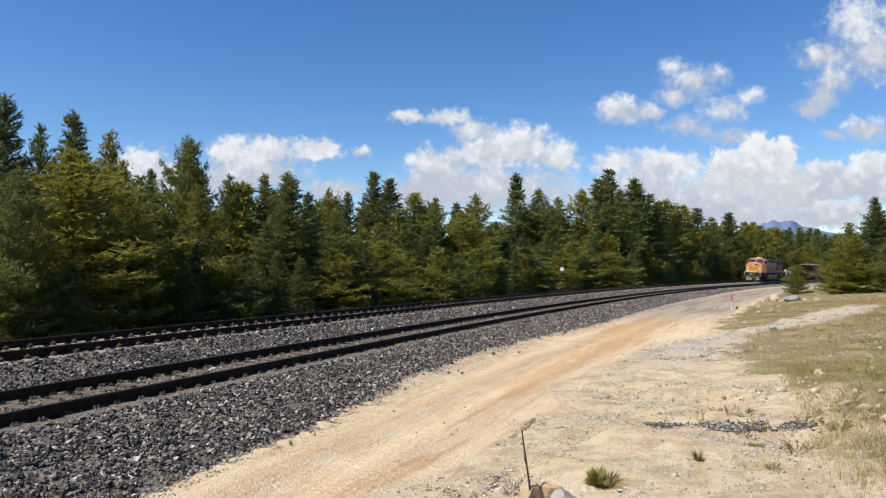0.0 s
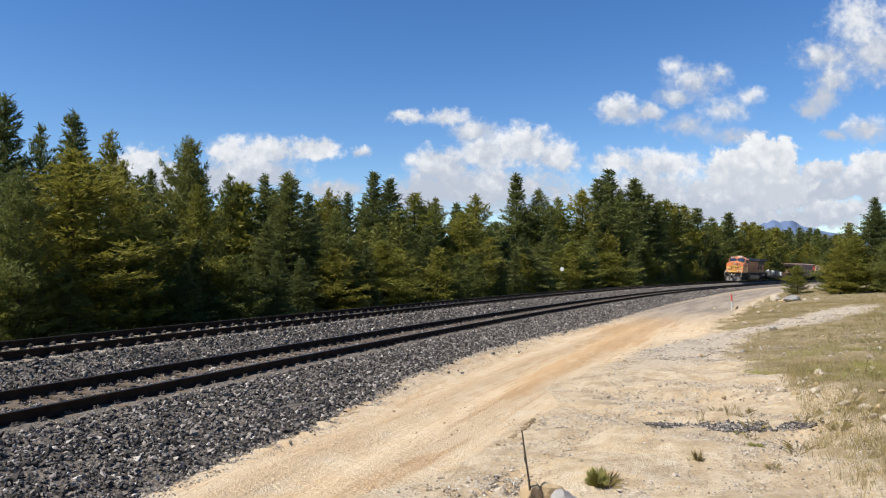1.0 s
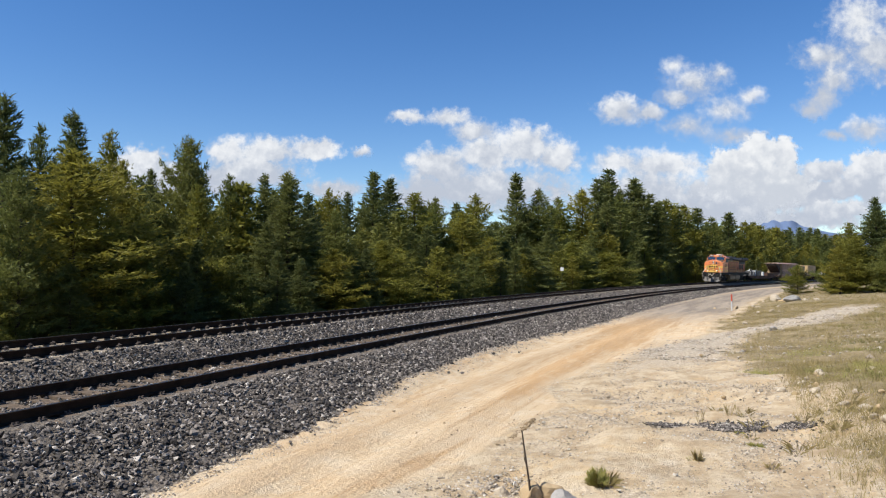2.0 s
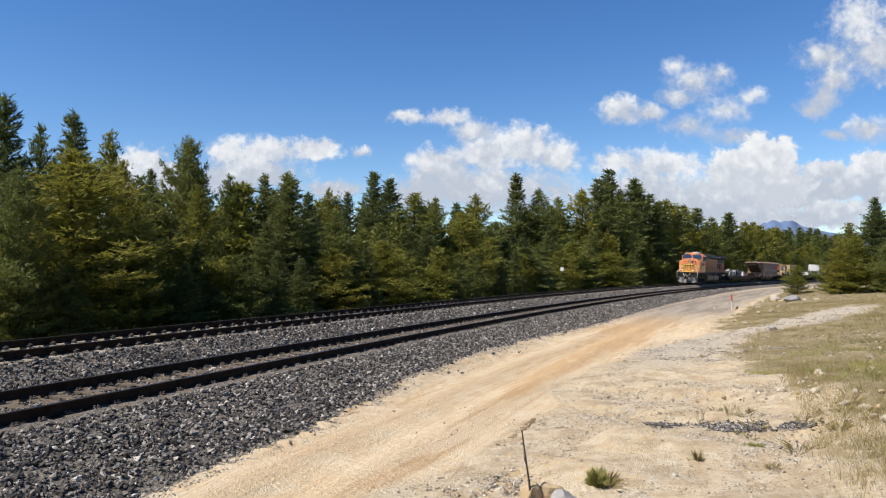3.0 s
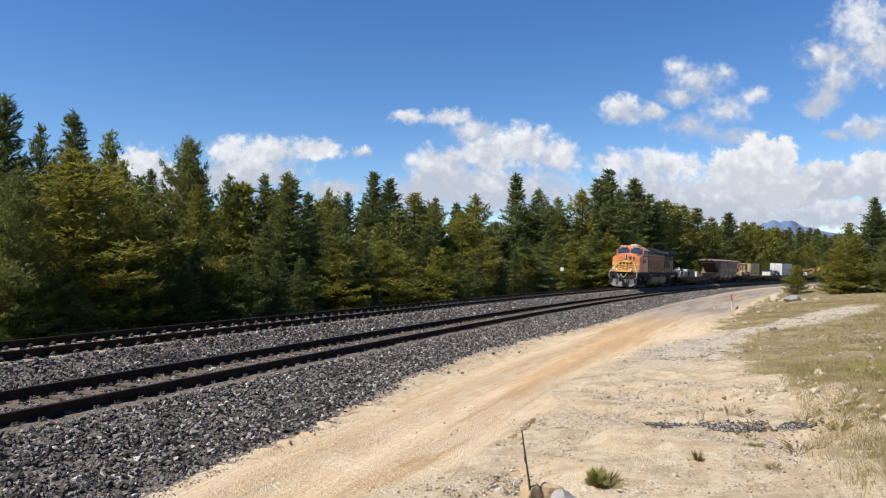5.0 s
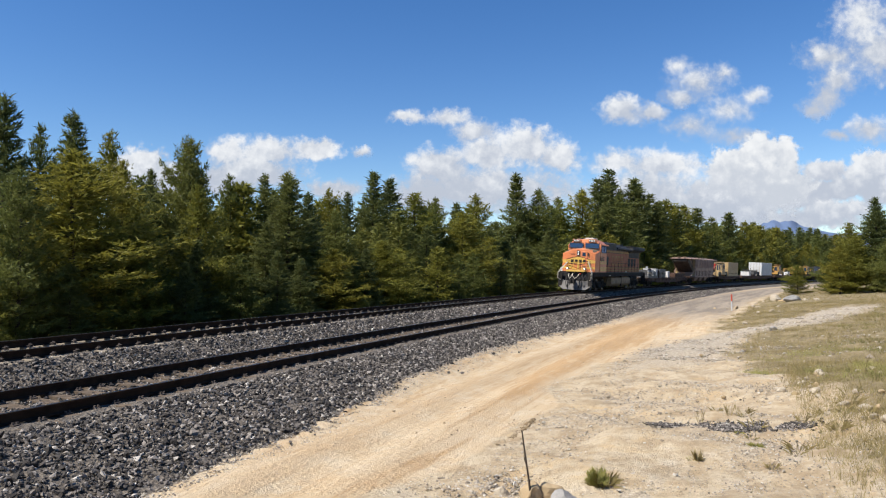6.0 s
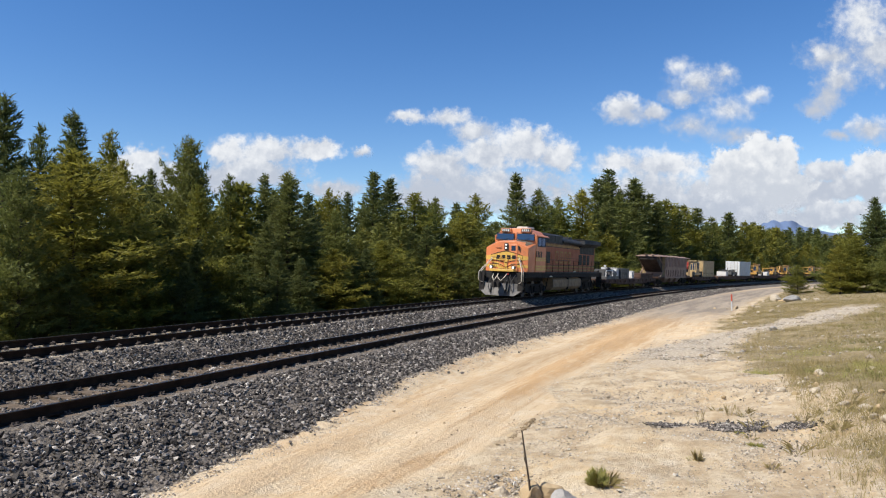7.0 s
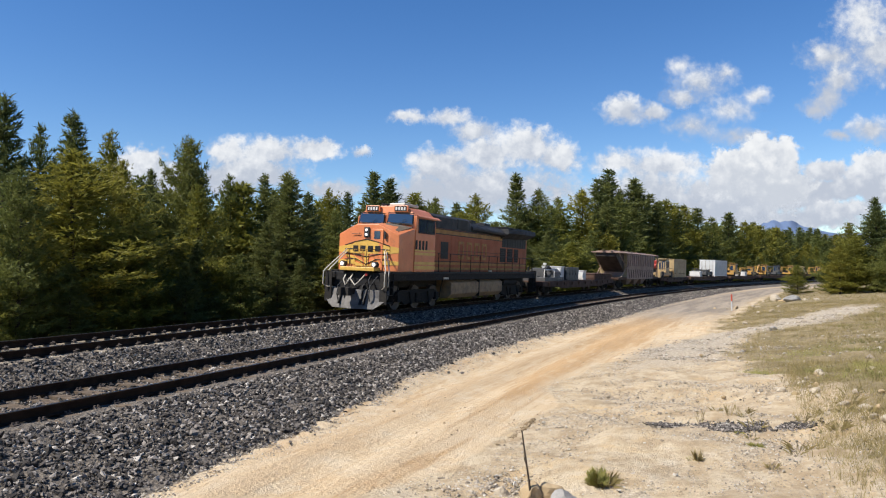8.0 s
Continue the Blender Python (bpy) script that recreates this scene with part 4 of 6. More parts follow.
def marker_post():
    x, y = 20.3, 49.8
    z = float(ground_z(x, y))
    t = empty("marker_post", "white plastic marker post with an orange-red top", "post", at=pose(x, y, z))
    part("post", Build().box(-0.045, 0.045, -0.02, 0.02, -0.2, 0.62), plain("white_plastic", (0.8, 0.8, 0.78), (0.7, 0.7, 0.68), 0.5), t, "white lower part", 0.008)
    part("cap", Build().box(-0.05, 0.05, -0.024, 0.024, 0.62, 1.10), plain("orange_red_plastic", (0.75, 0.11, 0.05), (0.65, 0.10, 0.05), 0.5), t, "orange-red top sleeve", 0.008)


def track_sign():
    x, y = (float(v) for v in plan(-7.6, 41.4))
    z = float(ground_z(x, y))
    t = empty("track_sign", "small white square sign on a thin post by the far track", "sign", at=pose(x, y, z, 0, 0, -20))
    part("post", Build().tube([(0, 0, -0.1), (0, 0, 2.9)], 0.02, 6), M_BARK, t)
    part("plate", Build().box(-0.17, 0.17, -0.05, -0.03, 2.55, 2.9), M_SIGN, t, "white plate", 0.01)


M_SIGN = plain("white_sign_paint", (0.8, 0.8, 0.78), (0.74, 0.74, 0.72), 0.5)
dead_stick()
marker_post()
track_sign()


# ---- sky and distance ----
VIEW = pose(*EYE, 91.789, 0, 0)
CLOUD_D = 4300.0


def cloud_material(name, blobs, soft, seed, white, grey):
    """Vapour: soft lobes with a cauliflower rim, broken up at several scales, thinning out at the edge."""
    n = Nodes(name)
    co = n.tc.outputs["Object"]
    off = n.add("ShaderNodeVectorMath", operation="ADD")
    n.link(co, off.inputs[0])
    off.inputs[1].default_value = (seed * 531.0, seed * 217.0, seed * 91.0)
    warp = n.add("ShaderNodeTexNoise")
    n.link(off.outputs[0], warp.inputs["Vector"])
    warp.inputs["Scale"].default_value, warp.inputs["Detail"].default_value, warp.inputs["Roughness"].default_value = 0.012, 4.0, 0.6
    push = n.add("ShaderNodeVectorMath", operation="MULTIPLY_ADD")
    n.link(warp.outputs["Color"], push.inputs[0])
    push.inputs[1].default_value, push.inputs[2].default_value = (90, 90, 0), (-45, -45, 0)
    bent = n.add("ShaderNodeVectorMath", operation="ADD")
    n.link(co, bent.inputs[0])
    n.link(push.outputs[0], bent.inputs[1])
    d = None
    for x, z, rx, rz in blobs:
        sub = n.add("ShaderNodeVectorMath", operation="SUBTRACT")
        n.link(bent.outputs[0], sub.inputs[0])
        sub.inputs[1].default_value = (x, z, 0)
        div = n.add("ShaderNodeVectorMath", operation="DIVIDE")
        n.link(sub.outputs[0], div.inputs[0])
        div.inputs[1].default_value = (rx, rz, 1)
        ln = n.add("ShaderNodeVectorMath", operation="LENGTH")
        n.link(div.outputs[0], ln.inputs[0])
        v = n.math("SUBTRACT", 1.0, ln.outputs["Value"])
        d = v if d is None else n.math("SMOOTH_MAX", d, v, 0.5)
    vor = n.add("ShaderNodeTexVoronoi", feature="SMOOTH_F1")
    both = n.add("ShaderNodeVectorMath", operation="ADD")
    n.link(off.outputs[0], both.inputs[0])
    n.link(push.outputs[0], both.inputs[1])
    n.link(both.outputs[0], vor.inputs["Vector"])
    vor.inputs["Scale"].default_value, vor.inputs["Detail"].default_value, vor.inputs["Roughness"].default_value = 0.011, 3.0, 0.5
    puff = n.math("SUBTRACT", 0.5, vor.outputs["Distance"])
    f1, f2 = n.noise(0.016, 9, 0.62, off.outputs[0], 0.2), n.noise(0.0045, 6, 0.55, off.outputs[0], 0.3)
    e = n.math("ADD", d, n.math("MULTIPLY", puff, 0.40))
    e = n.math("ADD", e, n.math("MULTIPLY", n.math("SUBTRACT", f1, 0.5), 0.9))
    alpha = n.ramp(e, -0.12, -0.06 + soft * 1.5)
    sep = n.add("ShaderNodeSeparateXYZ")
    n.link(co, sep.inputs[0])
    zs = [b[1] + b[3] for b in blobs]
    lo = min(b[1] - b[3] for b in blobs)
    # sunlit tops and grey undersides are painted into the cloud's glow
    high = n.ramp(sep.outputs["Y"], lo, max(zs), 0.0, 0.45)
    shade = n.math("ADD", n.math("ADD", n.math("MULTIPLY", f2, 0.75), n.math("MULTIPLY", puff, 0.35)), high)
    shade = n.math("ADD", shade, n.math("MULTIPLY", n.math("SUBTRACT", f1, 0.5), 0.6))
    col = n.mix(n.ramp(shade, 0.30, 0.90), grey, white)
    em = n.add("ShaderNodeEmission")
    n.link(col, em.inputs["Color"])
    tr = n.add("ShaderNodeBsdfTransparent")
    mx = n.add("ShaderNodeMixShader")
    n.link(alpha, mx.inputs[0])
    n.link(tr.outputs[0], mx.inputs[1])
    n.link(em.outputs[0], mx.inputs[2])
    n.link(mx.outputs[0], n.out.inputs["Surface"])
    return n.mat


K = CLOUD_D / 1250.8          # metres of sky to a thousandth of the lens


def cloud(cx, cy, w, h, blobs, drift, depth, soft=0.6, white=(0.585, 0.60, 0.62), grey=(0.345, 0.38, 0.445)):
    """A bank of cloud low over the horizon, centred at cx, cy in the sky's own units, with lobes given about its centre."""
    seed = len(clouds) + 1
    lobes = [(x * K, -y * K, 1.12 * rx * K, 1.12 * ry * K) for x, y, rx, ry in blobs]
    b = Build().add([(-w * K, -h * K, 0), (w * K, -h * K, 0), (w * K, h * K, 0), (-w * K, h * K, 0)], [(0, 1, 2, 3)])
    ob = part("cloud", b, cloud_material("cloud_vapour", lobes, soft, seed, white, grey))
    tagged(ob, "white fair-weather cumulus cloud drifting in a blue sky", "cloud", "clouds", "backdrop")
    m = VIEW @ pose((cx - 784) * K, (441 - cy) * K, -CLOUD_D - depth * 6)
    ob.matrix_basis = m
    clouds.append((ob, m, drift * K))


clouds = []
# centre, half width and height, lobes (x, y, radii) in the same sky units, drift, softness of the rim
cloud(255, 305, 120, 80, [(-5, -7, 58, 40), (-30, 15, 40, 50), (35, 15, 45, 40)], 0, 0, soft=0.22)
cloud(490, 295, 190, 100, [(-85, -23, 44, 34), (-20, -27, 64, 30), (70, -31, 50, 24), (-40, 10, 95, 32), (100, 41, 60, 20), (-90, 25, 60, 40)], 1, 1, soft=0.32)
cloud(640, 268, 45, 28, [(0, 0, 20, 10)], 1, 2, soft=0.50)
cloud(785, 218, 130, 60, [(-60, -12, 42, 14), (10, -10, 48, 18), (53, 12, 44, 24)], 2, 3, soft=0.45)
cloud(870, 310, 240, 140, [(60, -54, 64, 42), (118, -32, 48, 34), (-10, -38, 62, 40), (-90, -16, 74, 38), (0, 25, 170, 46), (-120, 35, 62, 46)], 2, 4, soft=0.35)
cloud(1180, 335, 240, 110, [(-85, -48, 50, 27), (-10, -43, 95, 32), (-30, 10, 160, 58), (80, 35, 120, 36)], 2, 5, soft=0.40)
cloud(1350, 310, 140, 110, [(-2, -46, 40, 30), (40, -38, 27, 30), (-42, -12, 62, 36), (15, 15, 80, 50), (-60, 40, 80, 40)], 3, 6, soft=0.16, white=(0.61, 0.62, 0.63), grey=(0.40, 0.43, 0.48))
cloud(1490, 320, 160, 90, [(-28, -18, 50, 22), (58, -22, 46, 38), (-10, 14, 95, 24), (70, 10, 60, 40)], 4, 7, soft=0.22)
cloud(1420, 385, 190, 60, [(20, 3, 100, 22), (-100, -10, 90, 30), (80, -13, 60, 20), (-20, -32, 130, 26)], 3, 8, soft=0.28)
cloud(1120, 192, 100, 60, [(-18, -2, 46, 30), (32, 7, 34, 20)], 9, 9, soft=0.45)
cloud(1235, 140, 120, 80, [(-40, -28, 30, 18), (-3, 2, 58, 38), (41, -10, 34, 26), (-35, 30, 48, 20)], 14, 10, soft=0.65)
cloud(1275, 205, 150, 90, [(61, -39, 30, 22), (15, -13, 56, 27), (-50, 15, 60, 25), (30, 35, 68, 20)], 11, 11, soft=0.70)
cloud(1510, 95, 170, 170, [(20, -70, 70, 50), (55, -15, 84, 78), (-40, 0, 62, 34), (-25, 40, 40, 40), (-45, 72, 34, 34), (-66, 95, 34, 22)], 11, 12, soft=0.55)
cloud(1535, 226, 110, 50, [(10, -2, 52, 28), (-45, 10, 30, 12)], 9, 13, soft=0.55)


def make_mountains():
    n = Nodes("hazy_wooded_slope")
    f = n.noise(0.01, 6)
    # the haze of distance is put into the blue base colour
    n.done(n.mix(f, (0.075, 0.115, 0.20), (0.11, 0.16, 0.27)), 1.0)
    d = 3600.0
    xs = np.linspace(1150, 2300, 160)
    crest = np.interp(xs, [1150, 1250, 1300, 1345, 1368, 1385, 1402, 1425, 1460, 1490, 1520, 1700, 2300], [435, 435, 425, 398, 389, 393, 391, 401, 409, 414, 412, 420, 410])
    rng = np.random.default_rng(4)
    rows = []
    for k, u in enumerate(np.linspace(0, 1, 14)):
        zz = 2.14 + (480 - crest) / 1250.8 * d * (1 - u) ** 1.2 + rng.normal(0, 3.0, len(xs)) * (1 - u)
        dd = d - 900 * u + rng.normal(0, 25, len(xs)) * (u > 0)
        rows.append(np.stack([(xs - 784) / 1250.8 * dd, dd, zz - 30 * u], -1))
    v = np.stack(rows).reshape(-1, 3)
    idx = np.arange(len(v)).reshape(14, -1)
    f4 = np.stack([idx[:-1, :-1], idx[1:, :-1], idx[1:, 1:], idx[:-1, 1:]], -1).reshape(-1, 4)
    ob = new("mountain_ridge", fast_mesh("mountain_ridge", v, f4, n.mat, True))
    tagged(ob, "distant blue wooded mountain ridge", "mountain", kind="backdrop")


make_mountains()


# ---- the train ----
M_ORANGE = plain("orange_paint", (0.84, 0.28, 0.105), (0.76, 0.235, 0.085), 0.42, scale=1.2, fine=25, bump=0.001, dirt=(0.33, 0.16, 0.08), dirty=0.45)
M_YELLOW = plain("yellow_paint", (0.84, 0.52, 0.11), (0.72, 0.42, 0.08), 0.45, scale=2, fine=25, bump=0.001, dirt=(0.3, 0.2, 0.08), dirty=0.4)
# hood orange and yellow: grime, and a darker tone for the shaded side
M_HOOD = plain("grimy_shaded_orange_paint", (0.43, 0.108, 0.032), (0.33, 0.085, 0.028), 0.55, scale=1.2, fine=25, bump=0.001, dirt=(0.24, 0.095, 0.045), dirty=0.5)
M_DULLYELLOW = plain("grimy_shaded_yellow_paint", (0.46, 0.235, 0.045), (0.34, 0.17, 0.04), 0.55, scale=2, fine=25, bump=0.001, dirt=(0.2, 0.12, 0.06), dirty=0.6)
M_BLACK = plain("black_paint", (0.02, 0.019, 0.02), (0.032, 0.03, 0.028), 0.6, scale=2, dirt=(0.07, 0.06, 0.05), dirty=0.4)
M_ROOF = plain("dark_grey_roof_paint", (0.05, 0.052, 0.055), (0.035, 0.036, 0.038), 0.7, scale=1.5, dirt=(0.12, 0.10, 0.09))
M_FRAME = plain("grimy_underframe", (0.024, 0.022, 0.021), (0.04, 0.035, 0.03), 0.9, scale=4, dirt=(0.085, 0.07, 0.055), dirty=0.5)
M_DECK = plain("grimy_deck_paint", (0.16, 0.12, 0.08), (0.10, 0.08, 0.06), 0.9, scale=3)
M_TANK = plain("dusty_fuel_tank", (0.40, 0.27, 0.14), (0.30, 0.20, 0.11), 0.8, scale=2, dirt=(0.12, 0.10, 0.08), dirty=0.6)
M_PLOW = plain("dusty_plow_steel", (0.20, 0.185, 0.17), (0.12, 0.112, 0.105), 0.8, scale=3, dirt=(0.12, 0.11, 0.10), dirty=0.6)
M_WHITE = plain("white_paint", (0.80, 0.79, 0.76), (0.68, 0.66, 0.62), 0.5, scale=2, dirt=(0.45, 0.40, 0.34), dirty=0.3)
M_CREAM = plain("cream_handrail_paint", (0.72, 0.66, 0.55), (0.6, 0.53, 0.43), 0.5)
M_CARBROWN = plain("oxide_brown_paint", (0.115, 0.065, 0.045), (0.08, 0.047, 0.035), 0.85, scale=1.5, dirt=(0.20, 0.145, 0.11), dirty=0.45)
M_HOPPER = plain("faded_hopper_paint", (0.42, 0.275, 0.205), (0.33, 0.215, 0.165), 0.75, scale=1.0, dirt=(0.40, 0.33, 0.27), dirty=0.5)
M_TAN = plain("tan_machine_paint", (0.52, 0.37, 0.18), (0.42, 0.29, 0.14), 0.6, scale=2, dirt=(0.25, 0.18, 0.11))
M_MACHINE = plain("yellow_machine_paint", (0.60, 0.34, 0.075), (0.46, 0.25, 0.06), 0.5, scale=3, dirt=(0.28, 0.18, 0.08))
M_RED = plain("red_machine_paint", (0.55, 0.05, 0.035), (0.42, 0.04, 0.03), 0.5)
M_GREY = plain("grey_machine_paint", (0.10, 0.10, 0.10), (0.06, 0.06, 0.06), 0.6, scale=3, dirt=(0.11, 0.095, 0.08))
M_BOXWHITE = plain("white_container_paint", (0.74, 0.75, 0.74), (0.64, 0.65, 0.64), 0.55, scale=1, dirt=(0.42, 0.37, 0.32), dirty=0.25)
M_WHEEL = plain("wheel_steel", (0.16, 0.13, 0.11), (0.10, 0.08, 0.07), 0.55, 0.6)
M_RUBBER = plain("rubber", (0.03, 0.03, 0.032), (0.05, 0.048, 0.045), 0.85)


def glass_dark():
    n = Nodes("cab_glass")
    n.done((0.02, 0.04, 0.075), 0.06)
    n.bsdf.inputs["Specular IOR Level"].default_value = 0.9
    return n.mat


def glow(name, col, power):
    n = Nodes(name)
    n.done((0.8, 0.8, 0.78), 0.2)
    n.put(n.bsdf.inputs["Emission Color"], col)
    n.bsdf.inputs["Emission Strength"].default_value = power
    return n.mat


M_GLASS, M_LAMP = glass_dark(), glow("lit_lamp", (1.0, 0.93, 0.8), 0.3)
WHEELSETS = []
for m in (M_FRAME, M_BLACK, M_CARBROWN, M_ROOF, M_HOOD, M_DULLYELLOW):
    m.node_tree.nodes["Principled BSDF"].inputs["Specular IOR Level"].default_value = 0.2


def wheelset(parent, x, r=0.5):
    b = Build()
    for sg in (-1, 1):
        b.disc((0, sg * 0.745, 0), (0, 1, 0), r, 0.065, 28).disc((0, sg * 0.67, 0), (0, 1, 0), r + 0.028, 0.012, 28)
        b.disc((0, sg * 0.83, 0), (0, 1, 0), 0.13, 0.09, 10)
    b.disc((0, 0, 0), (0, 1, 0), 0.09, 0.85, 10)
    for k in range(6):
        a = k * math.tau / 6
        b.box(math.cos(a) * 0.25 - 0.03, math.cos(a) * 0.25 + 0.03, 0.80, 0.83, math.sin(a) * 0.25 - 0.03, math.sin(a) * 0.25 + 0.03)
    ob = part("wheelset", b, M_WHEEL, parent, "steel wheels on an axle", at=pose(x, 0, r))
    WHEELSETS.append((ob, x, r))
    return ob


def bogie(car, x, axles, r, frame_name="bogie_frame"):
    """Side frames, bolster, springs and axle boxes; the wheelsets turn on the vehicle."""
    b = Build()
    n = len(axles)
    reach = max(abs(a) for a in axles)
    for sg in (-1, 1):
        y0, y1 = sg * 0.90 - 0.07, sg * 0.90 + 0.07
        prof = [(-reach - 0.3, r + 0.12), (-reach - 0.3, r - 0.05), (-reach + 0.3, r - 0.08), (-reach + 0.55, r - 0.28), (reach - 0.55, r - 0.28), (reach - 0.3, r - 0.08), (reach + 0.3, r - 0.05),
                (reach + 0.3, r + 0.12), (reach - 0.25, r + 0.34), (-reach + 0.25, r + 0.34)]
        b.prism([(x + p[0], p[1]) for p in prof], "y", min(y0, y1), max(y0, y1))
        for a in axles:
            b.box(x + a - 0.17, x + a + 0.17, sg * 0.98 - 0.08, sg * 0.98 + 0.08, r - 0.17, r + 0.19)
        for k in (-0.22, 0, 0.22):
            b.disc((x + k, sg * 0.99, r - 0.02), (0, 0, 1), 0.085, 0.2, 8)
        if n == 3:
            for k in (-0.95, 0.95):
                b.tube([(x + k, sg * 1.02, r + 0.25), (x + k, sg * 1.12, r - 0.3)], 0.05, 6)
    b.box(x - 0.25, x + 0.25, -0.95, 0.95, r - 0.1, r + 0.35)
    ob = part("bogie", b, M_FRAME, car, "grimy cast steel bogie frame")
    for a in axles:
        wheelset(car, x + a, r)
    return ob


def make_locomotive():
    car = empty("locomotive", "orange and yellow diesel freight locomotive with dark roof and lit headlights", "locomotive")
    P = lambda name, b, m, label="", bevel=0.0, parent=car: part(name, b, m, parent, label, bevel)
    NF = -1.05                                             # front of the nose
    # frame and walkway
    P("underframe", Build().box(-20.9, -0.65, -1.48, 1.48, 1.31, 1.62).box(-20.9, -0.65, -0.6, 0.6, 0.95, 1.31), M_FRAME, "dark grimy frame sill", 0.02)
    P("walkway", Build().box(-21.0, -0.6, -1.52, 1.52, 1.62, 1.70), M_BLACK, "", 0.01)
    # nose: front panel with swept-back cheeks and a crowned top
    front = [(-1.5, NF - 0.14), (-1.12, NF - 0.05), (-0.55, NF), (0.55, NF), (1.12, NF - 0.05), (1.5, NF - 0.14)]
    tops = [3.28, 3.44, 3.72, 3.72, 3.44, 3.28]
    nose = Build()
    bot = [(x, y, 1.70) for y, x in front] + [(-2.7, 1.48, 1.70), (-2.7, -1.48, 1.70)]
    top = [(x, y, z) for (y, x), z in zip(front, tops)] + [(-2.7, 1.48, 3.62), (-2.7, -1.48, 3.62)]
    n = len(bot)
    mid_b, mid_t = (-2.7, 0, 1.7), (-2.7, 0, 3.86)
    nose.add(bot + top + [mid_t], [(i, (i + 1) % n, n + (i + 1) % n, n + i) for i in range(n)] + [tuple(range(n - 1, -1, -1))]
             + [(n + 0, n + 1, n + 7), (n + 1, n + 2, 2 * n, n + 7), (n + 2, n + 3, 2 * n), (n + 3, n + 4, n + 6, 2 * n), (n + 4, n + 5, n + 6), (n + 6, n + 7, 2 * n)])
    P("nose", nose, M_ORANGE, "orange nose", 0.03)
    for sg in (-1, 1):
        lo = [(-1.30, sg * 0.62, 3.66), (-1.45, sg * 1.30, 3.42), (-2.60, sg * 1.40, 3.66), (-2.60, sg * 0.10, 3.86)]
        deck = Build().add([(x, y, z) for x, y, z in lo] + [(x, y, z + 0.022) for x, y, z in lo], [(0, 1, 2, 3), (4, 7, 6, 5), (0, 4, 5, 1), (1, 5, 6, 2), (2, 6, 7, 3), (3, 7, 4, 0)])
        P("anti_glare_panel", deck, M_DECK, "matt grimy brown deck below the windscreen")
    # cab
    prof = [(-1.52, 1.70), (1.52, 1.70), (1.52, 4.16), (1.10, 4.52), (0.55, 4.66), (-0.55, 4.66), (-1.10, 4.52), (-1.52, 4.16)]
    rings = [[(-2.62 if z < 3.9 else (-2.72 if z < 4.3 else -2.82), y, z) for y, z in prof], [(-4.75, y, z) for y, z in prof]]
    P("cab", Build().loft(rings), M_ORANGE, "orange driver's cab", 0.03)
    eave = Build().add([(-2.75, 1.50, 4.20), (-4.95, 1.50, 4.20), (-4.95, 1.68, 4.10), (-2.85, 1.58, 4.14), (-2.75, 1.50, 4.25), (-4.95, 1.50, 4.25), (-4.95, 1.68, 4.15), (-2.85, 1.58, 4.19)],
                       [(0, 1, 2, 3), (4, 7, 6, 5), (0, 4, 5, 1), (1, 5, 6, 2), (2, 6, 7, 3), (3, 7, 4, 0)])
    P("cab_eave", eave, M_ORANGE)
    P("cooling_unit", Build().box(-4.4, -3.0, -0.05, 0.75, 4.66, 4.80), M_CREAM, "cream air conditioner on the cab roof", 0.04)
    P("horn", Build().tube([(-2.95, -0.4, 4.72), (-3.4, -0.4, 4.74)], [0.07, 0.03], 8).tube([(-2.95, -0.25, 4.72), (-3.3, -0.25, 4.76)], [0.06, 0.03], 8).box(-3.3, -3.1, -0.45, -0.2, 4.64, 4.70), M_BLACK)
    P("beacon", Build().tube([(-3.6, -0.75, 4.6), (-3.6, -0.75, 4.80)], [0.09, 0.07], 10), M_ROOF)
    for sg in (-1, 1):
        y0, y1 = (0.12, 1.36) if sg > 0 else (-1.36, -0.12)
        ws = Build().add([(-2.60, y0, 3.90), (-2.60, y1, 3.84), (-2.69, y1 * (0.97 if sg > 0 else 1) if sg > 0 else y1, 4.26), (-2.69, y0, 4.30), (-2.66, y0, 3.90), (-2.66, y1, 3.84), (-2.75, y1, 4.26), (-2.75, y0, 4.30)],
                         [(0, 1, 2, 3), (4, 7, 6, 5), (0, 4, 5, 1), (1, 5, 6, 2), (2, 6, 7, 3), (3, 7, 4, 0)])
        w = P("windscreen", ws, M_GLASS, "dark blue-tinted windscreen pane")
        fr = [(-2.60, y0 - .03, 3.86), (-2.60, y1 + .03, 3.80), (-2.70, y1 + .03, 4.30), (-2.70, y0 - .03, 4.34), (-2.60, y0 - .03, 3.86)]
        part("windscreen_seal", Build().tube(fr, 0.022, 5), M_BLACK, w)
        part("wiper", Build().tube([(-2.57, (y0 + y1) / 2, 3.84), (-2.57, (y0 + y1) / 2 + 0.3, 4.05)], 0.012, 4), M_BLACK, w)
        nb = P("number_board", Build().box(-2.80, -2.66, sg * 0.72 - 0.36, sg * 0.72 + 0.36, 4.38, 4.66), M_ORANGE, "number board above the windscreen", 0.02)
        part("board_glass", Build().box(-2.67, -2.655, sg * 0.72 - 0.31, sg * 0.72 + 0.31, 4.41, 4.63), M_BLACK, nb)
        d = Build()
        for i in range(4):
            yy = sg * 0.72 - 0.26 + i * 0.14
            d.box(-2.656, -2.648, yy, yy + 0.085, 4.45, 4.59)
        part("numerals", d, M_WHITE, nb, "pale bars in place of figures")
        # side window
        y = sg * 1.52
        win = P("side_window", Build().box(-4.55, -3.0, min(y, y + sg * 0.012), max(y, y + sg * 0.012), 3.50, 4.05), M_GLASS, "dark cab side window")
        fr = Build()
